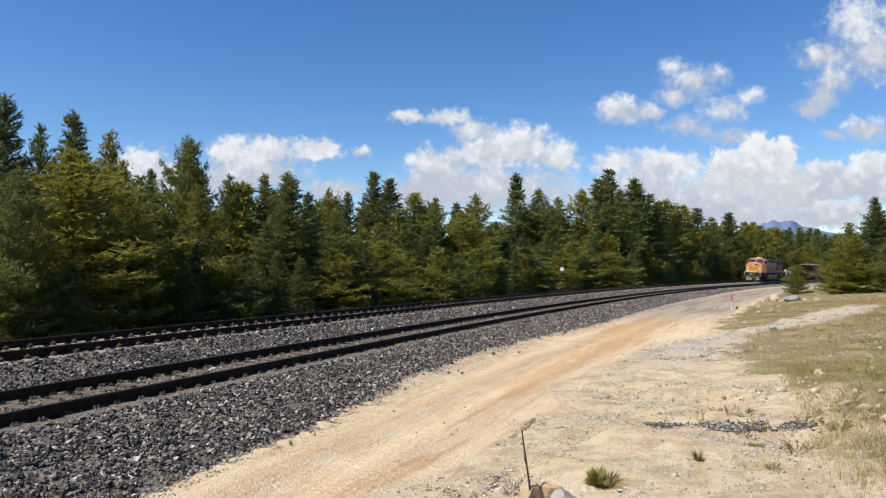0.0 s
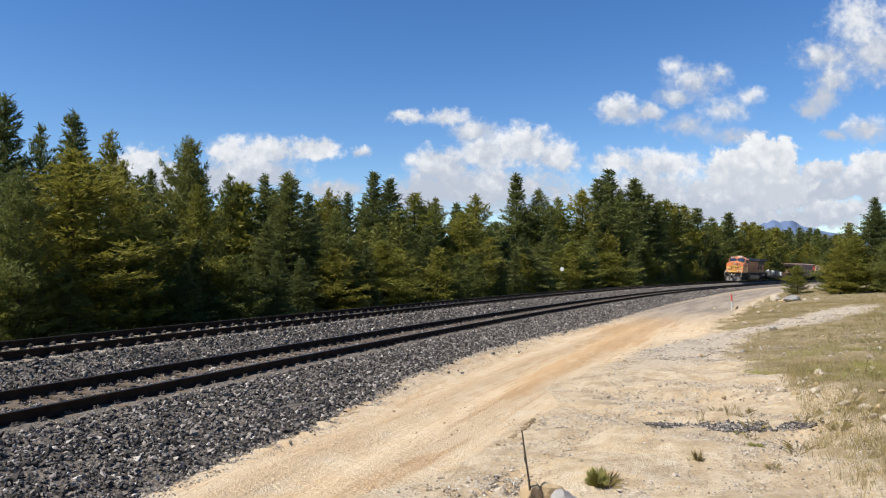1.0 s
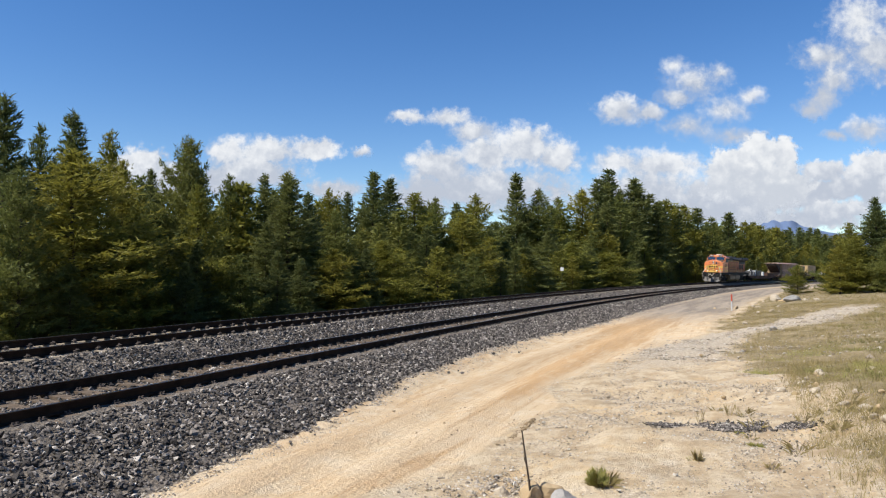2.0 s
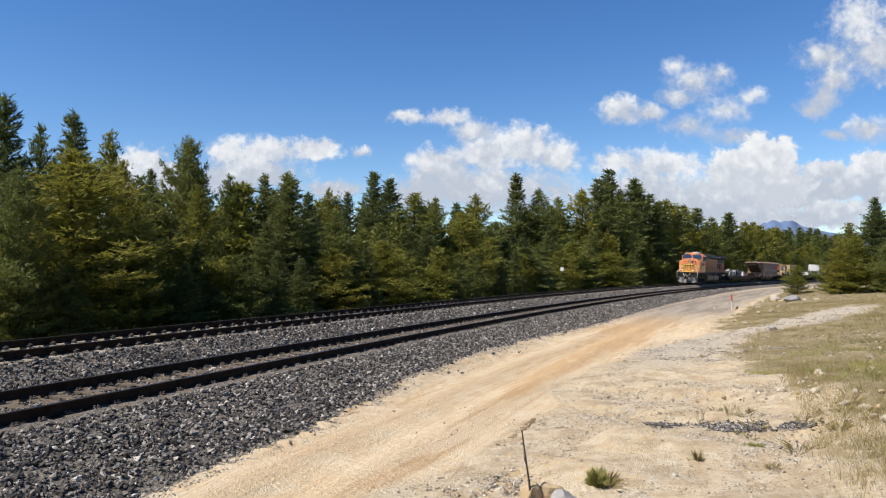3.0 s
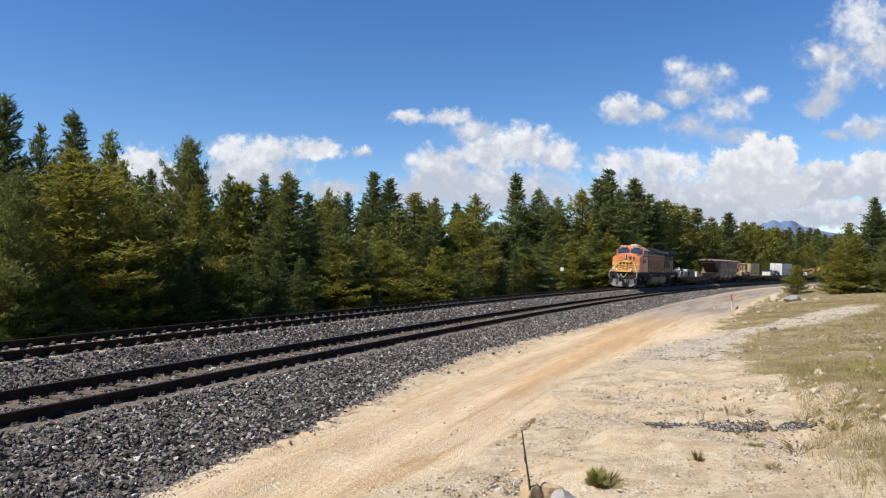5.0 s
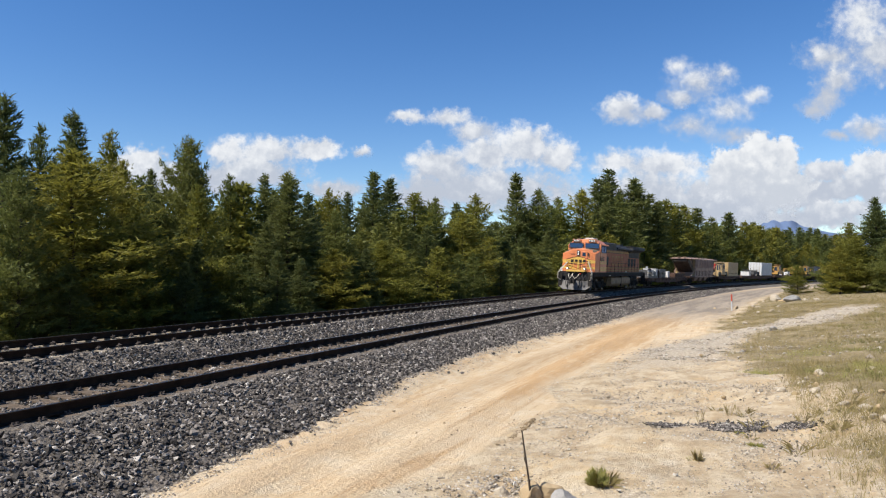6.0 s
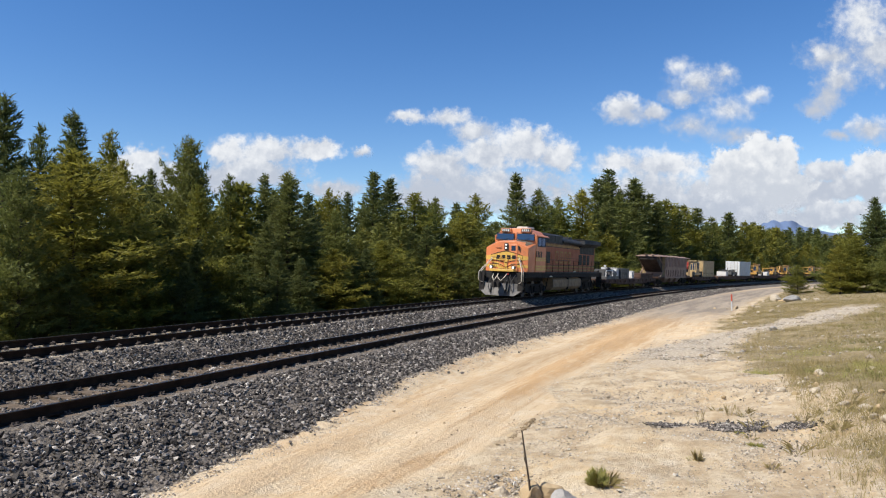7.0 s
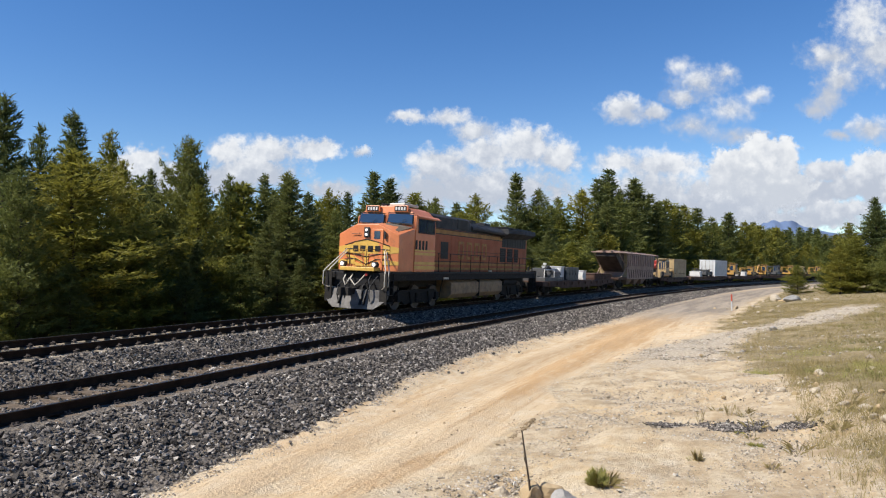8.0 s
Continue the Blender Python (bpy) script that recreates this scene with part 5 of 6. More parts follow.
        for x0, x1, z0, z1 in ((-4.62, -2.93, 3.44, 3.50), (-4.62, -2.93, 4.05, 4.10), (-4.62, -4.55, 3.44, 4.10), (-3.0, -2.93, 3.44, 4.10), (-3.82, -3.76, 3.5, 4.05)):
            fr.box(x0, x1, min(y, y + sg * 0.03), max(y, y + sg * 0.03), z0, z1)
        part("window_frame", fr, M_ROOF, win)
        for k in range(4):
            P("cab_numeral_bar", Build().box(-3.9 + k * 0.34, -3.70 + k * 0.34, y if sg > 0 else y - 0.006, y + 0.006 if sg > 0 else y, 2.70, 3.12), M_BLACK)
    # nose fittings
    P("headlight_housing", Build().box(NF, NF + 0.07, -0.13, 0.13, 3.14, 3.58), M_ROOF, "", 0.02)
    for z in (3.46, 3.26):
        P("headlight", Build().disc((NF + 0.08, 0, z), (1, 0, 0), 0.06, 0.015, 16), M_LAMP, "lit round headlight")
    P("nose_door", Build().box(NF, NF + 0.025, 0.20, 0.80, 1.75, 3.50), M_ORANGE, "orange nose door", 0.015)
    P("nose_door_window", Build().box(NF + 0.02, NF + 0.04, 0.36, 0.66, 3.08, 3.42), M_GLASS, "small dark rounded window", 0.015)
    P("nose_latch", Build().box(NF + 0.0, NF + 0.06, 0.86, 0.93, 3.1, 3.4).tube([(NF + 0.05, -0.75, 3.28), (NF + 0.05, -0.35, 3.28), (NF + 0.05, -0.35, 3.36)], 0.015, 5), M_ROOF)
    # warbonnet of yellow bands edged in black
    def band(name, pts, m, off, label=""):
        """Plate on the nose front: outline of (y, z), proud by off."""
        k = len(pts)
        def xf(y):
            return float(np.interp(abs(y), [0, 0.55, 1.12, 1.5], [NF, NF, NF - 0.05, NF - 0.14]))
        v = [(xf(a) + off, a, c) for a, c in pts] + [(xf(a) - 0.02, a, c) for a, c in pts]
        P(name, Build().add(v, [tuple(range(k)), tuple(range(2 * k - 1, k - 1, -1))] + [(i, k + i, k + (i + 1) % k, (i + 1) % k) for i in range(k)]), m, label)
    up = [(-1.12, 2.78), (-0.7, 2.84), (-0.55, 2.95), (0.0, 3.06), (0.55, 2.95), (0.7, 2.84), (1.12, 2.78)]
    lo = [(1.12, 2.0), (0.55, 2.0), (0.3, 1.85), (0, 1.8), (-0.3, 1.85), (-0.55, 2.0), (-1.12, 2.0)]
    for i in range(len(up) - 1):
        (a, z1), (b2, z2) = up[i], up[i + 1]
        if abs(a + b2) / 2 < 0.6:
            band("nose_band", [(a, 2.44), (b2, 2.44), (b2, z2), (a, z1)], M_YELLOW, 0.030, "yellow paint panel")
        else:
            band("nose_band", [(a, 2.46), (b2, 2.46), (b2, z2), (a, z1)], M_YELLOW, 0.030, "yellow paint panel")
            band("nose_band", [(a, 1.98), (b2, 1.98), (b2, 2.16), (a, 2.16)], M_YELLOW, 0.030)
    for sg in (-1, 1):
        band("nose_band", [(sg * 1.12, 2.46), (sg * 1.5, 2.50), (sg * 1.5, 2.72), (sg * 1.12, 2.78)], M_YELLOW, 0.012)
        band("nose_band", [(sg * 1.12, 1.98), (sg * 1.5, 1.98), (sg * 1.5, 2.14), (sg * 1.12, 2.16)], M_YELLOW, 0.012)
    for sg in (-1, 1):
        band("nose_scallop", [(sg * 1.05, 2.30), (sg * 0.62, 2.22), (sg * 0.22, 2.02), (sg * 0.22, 2.12), (sg * 0.62, 2.32), (sg * 1.05, 2.38)][::sg], M_YELLOW, 0.030)
        band("nose_scallop", [(sg * 0.55, 1.90), (sg * 0.15, 1.90), (sg * 0.15, 1.97), (sg * 0.55, 2.08)][::sg], M_YELLOW, 0.030)
    band("nose_scallop", [(-0.10, 1.88), (0.10, 1.88), (0.10, 2.44), (-0.10, 2.44)], M_YELLOW, 0.030)
    line = Build()
    for pts in ([(-1.12, 2.78), (-0.55, 2.95), (0, 3.06), (0.55, 2.95), (1.12, 2.78)], [(-1.12, 2.62), (-0.6, 2.64)], [(0.6, 2.64), (1.12, 2.62)], [(-1.12, 2.45), (-0.55, 2.42), (0.0, 2.30), (0.55, 2.42), (1.12, 2.45)],
                [(-1.12, 2.17), (-0.5, 2.2), (0, 1.98), (0.5, 2.2), (1.12, 2.17)]):
        line.tube([(NF + 0.036 - (0.06 if abs(y) > 1 else 0), y, z) for y, z in pts], 0.02, 4)
    P("nose_pinstripe", line, M_BLACK)
    logo = Build()
    for i, y in enumerate((-0.66, -0.30, 0.08, 0.44)):
        w = 0.25
        logo.box(NF + 0.034, NF + 0.042, y, y + w, 2.52 + 0.03 * (i % 2), 2.78)
    P("nose_emblem", logo, M_BLACK, "black emblem blocks on the nose")
    for sg in (-1, 1):
        st = Build().box(-2.62, -1.75, sg * 1.475 - 0.01, sg * 1.475 + 0.01, 1.98, 2.12)
        # bands run on along cab and hood
        for x0, x1, y, z0, z1 in ((-4.75, -2.62, 1.52, 2.46, 2.58), (-4.75, -2.62, 1.52, 2.64, 2.72), (-4.75, -2.62, 1.52, 1.82, 1.98), (-4.75, -2.62, 1.52, 2.04, 2.16)):
            P("side_band", Build().box(x0, x1, sg * y - (0.006 if sg < 0 else 0), sg * y + (0.006 if sg > 0 else 0), z0, z1), M_YELLOW)
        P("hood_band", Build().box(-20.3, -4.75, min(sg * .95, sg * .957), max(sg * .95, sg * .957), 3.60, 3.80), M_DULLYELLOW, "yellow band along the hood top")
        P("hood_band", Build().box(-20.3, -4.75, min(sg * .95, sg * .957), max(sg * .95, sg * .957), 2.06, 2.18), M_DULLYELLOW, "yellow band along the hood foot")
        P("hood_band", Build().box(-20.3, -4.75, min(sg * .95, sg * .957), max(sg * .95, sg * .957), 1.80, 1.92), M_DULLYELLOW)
        P("hood_pinstripe", Build().box(-20.3, -4.75, min(sg * .95, sg * .962), max(sg * .95, sg * .962), 3.56, 3.60).box(-20.3, -4.75, min(sg * .95, sg * .962), max(sg * .95, sg * .962), 2.20, 2.24).box(-20.3, -4.75, min(sg * .95, sg * .962), max(sg * .95, sg * .962), 3.80, 3.84), M_BLACK)
        for k in range(4):
            xa = -13.0 + k * 1.12
            em = Build()
            for x0, x1, z0, z1 in ((0.1, 0.24, 2.36, 3.3), (0.7, 0.84, 2.36, 3.3), (0.24, 0.7, 3.16, 3.3), (0.24, 0.7, 2.36, 2.5)):
                em.box(xa + x0, xa + x1, min(sg * .955, sg * .964), max(sg * .955, sg * .964), z0, z1)
            P("hood_emblem", em, M_DULLYELLOW, "large faded yellow outlined block")
        # hood doors, louvres
        for i, x in enumerate(np.arange(-14.6, -7.8, 0.85)):
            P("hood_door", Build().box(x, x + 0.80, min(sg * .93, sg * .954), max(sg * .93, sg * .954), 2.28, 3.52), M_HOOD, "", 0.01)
        P("equipment_recess", Build().box(-7.5, -6.6, min(sg * .9, sg * .958), max(sg * .9, sg * .958), 2.35, 3.2), M_BLACK, "dark louvred recess")
        for x0, x1 in ((-16.2, -15.2), (-17.5, -16.5), (-18.6, -17.8)):
            g = P("intake_grille", Build().box(x0, x1, min(sg * .92, sg * .96), max(sg * .92, sg * .96), 2.3, 3.15), M_BLACK, "dark intake grille")
            for k in range(7):
                part("louvre", Build().box(x0 + .03, x1 - .03, min(sg * .95, sg * .985), max(sg * .95, sg * .985), 2.36 + k * .11, 2.40 + k * .11), M_FRAME, g)
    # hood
    P("hood", Build().box(-20.4, -4.75, -0.95, 0.95, 1.70, 3.86), M_HOOD, "grimy orange engine hood, toned darker for its shaded side", 0.02)
    P("hood_roof", Build().prism([(-0.95, 3.86), (0.95, 3.86), (0.95, 4.42), (0.75, 4.56), (-0.75, 4.56), (-0.95, 4.42)], "x", -10.3, -4.75), M_ROOF, "dark grey hood roof", 0.02)
    P("rear_hood_roof", Build().prism([(-0.95, 3.86), (0.95, 3.86), (0.95, 4.1), (0.7, 4.38), (-0.7, 4.38), (-0.95, 4.1)], "x", -15.3, -10.3), M_ROOF, "", 0.02)
    P("roof_hatch", Build().box(-9.9, -8.6, -0.97, 0.97, 3.95, 4.45), M_BLACK, "black air intake", 0.02)
    P("exhaust_stack", Build().box(-12.6, -11.9, -0.35, 0.35, 4.36, 4.62), M_BLACK, "", 0.02)
    P("roof_box", Build().box(-14.3, -13.4, -0.6, 0.6, 4.36, 4.55), M_ROOF, "", 0.02)
    for sg in (-1, 1):
        P("sloping_shroud", Build().add([(-10.5, sg * .95, 4.24), (-15.3, sg * .95, 4.30), (-15.3, sg * 1.32, 4.02), (-10.5, sg * 1.05, 4.10), (-10.5, sg * .95, 3.95), (-15.3, sg * .95, 3.86), (-15.3, sg * 1.30, 3.92), (-10.5, sg * 1.04, 4.0)],
          [(0, 1, 2, 3), (4, 7, 6, 5), (0, 4, 5, 1), (1, 5, 6, 2), (2, 6, 7, 3), (3, 7, 4, 0)]), M_ROOF, "sloping grey shroud")
    P("radiator_wing", Build().add([(-15.2, -1.5, 4.05), (-15.2, 1.5, 4.05), (-20.6, 1.5, 4.12), (-20.6, -1.5, 4.12), (-15.2, -1.45, 4.30), (-15.2, 1.45, 4.30), (-20.6, 1.45, 4.40), (-20.6, -1.45, 4.40),
      (-15.2, -1.0, 3.72), (-15.2, 1.0, 3.72), (-20.4, 1.0, 3.85), (-20.4, -1.0, 3.85)], [(0, 4, 5, 1), (1, 5, 6, 2), (2, 6, 7, 3), (3, 7, 4, 0), (4, 7, 6, 5), (0, 1, 9, 8), (1, 2, 10, 9), (2, 3, 11, 10), (3, 0, 8, 11), (8, 9, 10, 11)]), M_ROOF, "broad overhanging radiator housing", 0.02)
    for sg in (-1, 1):
        # black grille also stands in for the shadow below the radiator housing
        g = P("radiator_grille", Build().box(-20.1, -15.5, min(sg * .94, sg * .966), max(sg * .94, sg * .966), 3.22, 3.84), M_BLACK, "dark radiator grille that also paints the shade under the overhang")
        for k in range(9):
            part("bar", Build().box(-20.0 + k * 0.5, -19.95 + k * 0.5, min(sg * .966, sg * .98), max(sg * .966, sg * .98), 3.24, 3.82), M_ROOF, g)
    P("radiator_screen", Build().box(-20.2, -15.4, -1.3, 1.3, 4.36, 4.45), M_BLACK)
    # tank, air reservoirs, steps, plow, coupler
    P("fuel_tank", Build().prism([(-1.2, 0.37), (1.2, 0.37), (1.42, 0.6), (1.42, 1.15), (1.2, 1.28), (-1.2, 1.28), (-1.42, 1.15), (-1.42, 0.6)], "x", -14.5, -7.0), M_TANK, "dusty grey-tan fuel tank", 0.03)
    P("tank_strap", Build().box(-10.8, -10.7, -1.44, 1.44, 0.4, 1.29), M_FRAME)
    for sg in (-1, 1):
        P("air_reservoir", Build().tube([(-15.0, sg * 1.15, 1.1), (-17.4, sg * 1.15, 1.1)], 0.2, 12), M_FRAME)
        for xs, name in ((-0.5, "front_steps"), (-20.6, "rear_steps")):
            b = Build()
            for k in range(4):
                b.box(xs - 0.3, xs + 0.25, sg * 1.35 - 0.16, sg * 1.35 + 0.16, 0.38 + 0.32 * k, 0.42 + 0.32 * k)
            b.box(xs - 0.32, xs - 0.28, sg * 1.35 - 0.17, sg * 1.35 + 0.17, 0.36, 1.66).box(xs + 0.24, xs + 0.28, sg * 1.35 - 0.17, sg * 1.35 + 0.17, 0.36, 1.66)
            P(name, b, M_FRAME, "steel boarding steps", 0.0)
    rings = []
    for y in np.linspace(-1.5, 1.5, 13):
        f = 1 - abs(y) / 1.5
        xt, xb = -0.40 + 0.35 * f, -0.25 + 0.5 * f ** 0.8
        rings.append([(xt, y, 0.92 - (0.1 if abs(y) > 1.3 else 0)), (xt + 0.02 + 0.1 * f, y, 0.6), (xb, y, 0.13 + 0.85 * max(0, abs(y) - 1.05)), (xb - 0.05, y, 0.13 + 0.85 * max(0, abs(y) - 1.05)), (xt - 0.05 + 0.1 * f, y, 0.6), (xt - 0.05, y, 0.92)])
    P("plow", Build().loft(rings), M_PLOW, "dusty grey steel snow plow", 0.01)
    for y in (-0.62, 0.42, 0.58):
        P("plow_gusset", Build().prism([(-0.27, 0.95), (-0.15, 0.95), (0.19, 0.3), (-0.27, 0.3)], "y", y, y + 0.05), M_BLACK)
    P("pilot_plate", Build().box(-0.65, -0.5, -1.45, 1.45, 0.7, 1.62), M_BLACK, "black pilot plate", 0.02)
    P("anti_climber", Build().box(-0.8, -0.28, -0.85, 0.85, 1.70, 1.86), M_YELLOW, "yellow-edged front platform", 0.02)
    P("coupler", Build().box(-0.7, 0.45, -0.11, 0.11, 0.72, 0.98).prism([(0.35, -0.2), (0.73, -0.24), (0.81, -0.05), (0.61, 0.02), (0.65, 0.22), (0.45, 0.25), (0.35, 0.15)], "z", 0.68, 1.02).box(-0.55, -0.25, -0.35, 0.35, 0.62, 1.1), M_FRAME, "black knuckle coupler", 0.02)
    P("rear_coupler", Build().box(-21.9, -20.9, -0.11, 0.11, 0.72, 0.98).box(-22.0, -21.6, -0.22, 0.22, 0.66, 1.02), M_FRAME, "", 0.02)
    for y0, y1, z in ((-0.62, -0.28, 1.52), (-0.28, 0.32, 1.55), (0.6, 0.95, 1.5)):
        m = (y0 + y1) / 2
        P("air_hose", Build().tube([(-0.45, y0, z), (-0.2, y0 + 0.04, z - 0.2), (-0.15, m, z - 0.45), (-0.2, y1 - 0.04, z - 0.2), (-0.45, y1, z)], 0.028, 7), M_CREAM if y1 < 0.4 else M_RUBBER, "looped connecting hose")
    for y in (-0.45, 0.4, 0.75, -0.8):
        P("brake_hose", Build().tube([(-0.45, y, 1.2), (-0.1, y + 0.03, 1.05), (0.0, y + 0.05, 0.7), (-0.05, y + 0.08, 0.45)], 0.03, 6), M_RUBBER)
    for y in (-0.78, 0.78):
        P("ditch_light_housing", Build().tube([(-0.62, y, 1.98), (-0.36, y, 1.98)], [0.11, 0.135], 14).box(-0.62, -0.46, y - 0.05, y + 0.05, 1.84, 1.9), M_ROOF)
        P("ditch_light", Build().disc((-0.35, y, 1.98), (1, 0, 0), 0.085, 0.012, 16), M_LAMP, "lit round ditch light")
    P("marker_lamp", Build().disc((-0.42, 0.42, 1.55), (1, 0, 0), 0.06, 0.05, 12), M_RED, "small red marker")
    for k, sg in ((0, -1), (1, 1)):
        for dx in (0.0, -0.32):
            P("front_handrail", Build().tube([(NF + 0.05 + dx * 0.6, sg * 0.98, 2.62), (NF + 0.2 + dx * 0.6, sg * 1.0, 2.5), (-0.2 + dx, sg * 1.44, 1.78), (-0.06 + dx, sg * 1.5, 1.62), (-0.04 + dx, sg * 1.5, 1.08), (-0.16 + dx, sg * 1.34, 0.98), (-0.46 + dx, sg * 1.12, 0.95)], 0.026, 6), M_CREAM, "cream-painted grab rail")
    for y in (-0.42, -0.2, 0.2, 0.42):
        P("front_rail_post", Build().tube([(-0.36, y, 1.86), (-0.36, y, 2.6), (NF + 0.03, y, 2.62)], 0.016, 5), M_YELLOW if abs(y) < .3 else M_BLACK)
    # side handrails, each post its own piece
    for sg in (-1, 1):
        top = Build().tube([(-5.3, sg * 1.42, 2.6), (-20.3, sg * 1.42, 2.6), (-20.7, sg * 1.35, 2.5), (-20.8, sg * 1.3, 1.7)], 0.019, 6)
        top.tube([(-7.8, sg * 1.42, 2.78), (-15.2, sg * 1.42, 2.78)], 0.01, 4)
        P("side_handrail", top, M_BLACK, "thin black handrail")
        for i, x in enumerate(np.arange(-5.4, -20.4, -1.35)):
            P("handrail_post", Build().tube([(x, sg * 1.42, 1.68), (x, sg * 1.42, 2.62)], 0.018, 5), M_BLACK)
        P("sill_step", Build().box(-6.4, -5.9, sg * 1.5 - 0.03, sg * 1.5 + 0.03, 1.36, 1.44).box(-12.4, -12.0, sg * 1.5 - 0.03, sg * 1.5 + 0.03, 1.72, 1.80), M_CREAM)
    for y in (-1.2, -0.5, 0.5, 1.2):
        P("rear_rail_post", Build().tube([(-20.9, y, 1.7), (-20.9, y, 2.6)], 0.018, 5), M_BLACK)
    P("rear_rail", Build().tube([(-20.9, -1.2, 2.6), (-20.9, 1.2, 2.6)], 0.018, 5), M_BLACK)
    # traction gear between the bogies
    for xp in (-2.0, -6.5):
        P("sand_pipe", Build().tube([(xp, 1.15, 1.3), (xp + 0.08, 1.05, 0.5), (xp, 0.8, 0.2)], 0.03, 6), M_FRAME)
    bogie(car, -4.2, (-1.95, 0, 1.95), 0.53)
    bogie(car, -17.4, (-1.95, 0, 1.95), 0.53)
    return car


TRAIN = []        # vehicle, its front behind the first one's plow, places of its bogies along it
TRAIN.append((make_locomotive(), 0.0, -4.2, -17.4))


# ---- cars behind the locomotive; their space: x = 0 at the front end, y to the camera's side, z = 0 on the rail ----
def flat_car(length, label, wood=False):
    car = empty("flat_car", label, "railway car", "cars of the work train")
    P = lambda name, b, m, lab="", bevel=0.0: part(name, b, m, car, lab, bevel)
    side = [(-length + 0.4, 0.98), (-length + 0.4, 0.70), (-length + 3.6, 0.64), (-length + 5.0, 0.50), (-5.0, 0.50), (-3.6, 0.64), (-0.4, 0.70), (-0.4, 0.98)]
    for sg in (-1, 1):
        P("side_sill", Build().prism(side, "y", sg * 1.38 - 0.05, sg * 1.38 + 0.05), M_CARBROWN, "rust-brown fish-belly side sill", 0.01)
        for x in np.arange(-1.6, -length + 1, -1.9):
            P("stake_pocket", Build().box(x - 0.07, x + 0.07, sg * 1.47 - 0.045, sg * 1.47 + 0.045, 0.74, 0.97), M_CARBROWN)
    P("deck", Build().box(-length + 0.35, -0.35, -1.42, 1.42, 0.96, 1.04), M_WOOD if wood else M_CARBROWN, "worn plank deck", 0.01)
    P("centre_sill", Build().box(-length + 0.1, -0.1, -0.32, 0.32, 0.55, 0.96), M_FRAME)
    for x0 in (-0.4, -length + 0.3):
        P("end_sill", Build().box(x0, x0 + 0.1, -1.42, 1.42, 0.70, 1.03), M_CARBROWN, "", 0.01)
    P("coupler", Build().box(-0.2, 0.3, -0.11, 0.11, 0.72, 0.98).box(0.25, 0.45, -0.2, 0.2, 0.68, 1.02), M_FRAME, "", 0.02)
    P("rear_coupler", Build().box(-length - 0.3, -length + 0.2, -0.11, 0.11, 0.72, 0.98).box(-length - 0.45, -length - 0.25, -0.2, 0.2, 0.68, 1.02), M_FRAME, "", 0.02)
    P("brake_gear", Build().tube([(-8, 0.9, 0.62), (-9.2, 0.9, 0.62)], 0.17, 10).tube([(-4, 0.6, 0.55), (-length + 4, 0.6, 0.55)], 0.03, 5), M_FRAME)
    P("hand_brake", Build().disc((-0.32, -0.7, 1.75), (1, 0, 0), 0.24, 0.015, 16).tube([(-0.36, -0.7, 1.0), (-0.36, -0.7, 1.8)], 0.03, 5), M_FRAME)
    bogie(car, -2.4, (-0.88, 0.88), 0.42)
    bogie(car, -length + 2.4, (-0.88, 0.88), 0.42)
    return car


# dark brown carries the shade on the down-facing end slopes
M_SLOPE = plain("shade_dark_slope_sheet", (0.075, 0.055, 0.045), (0.05, 0.038, 0.032), 0.8, scale=1.5)


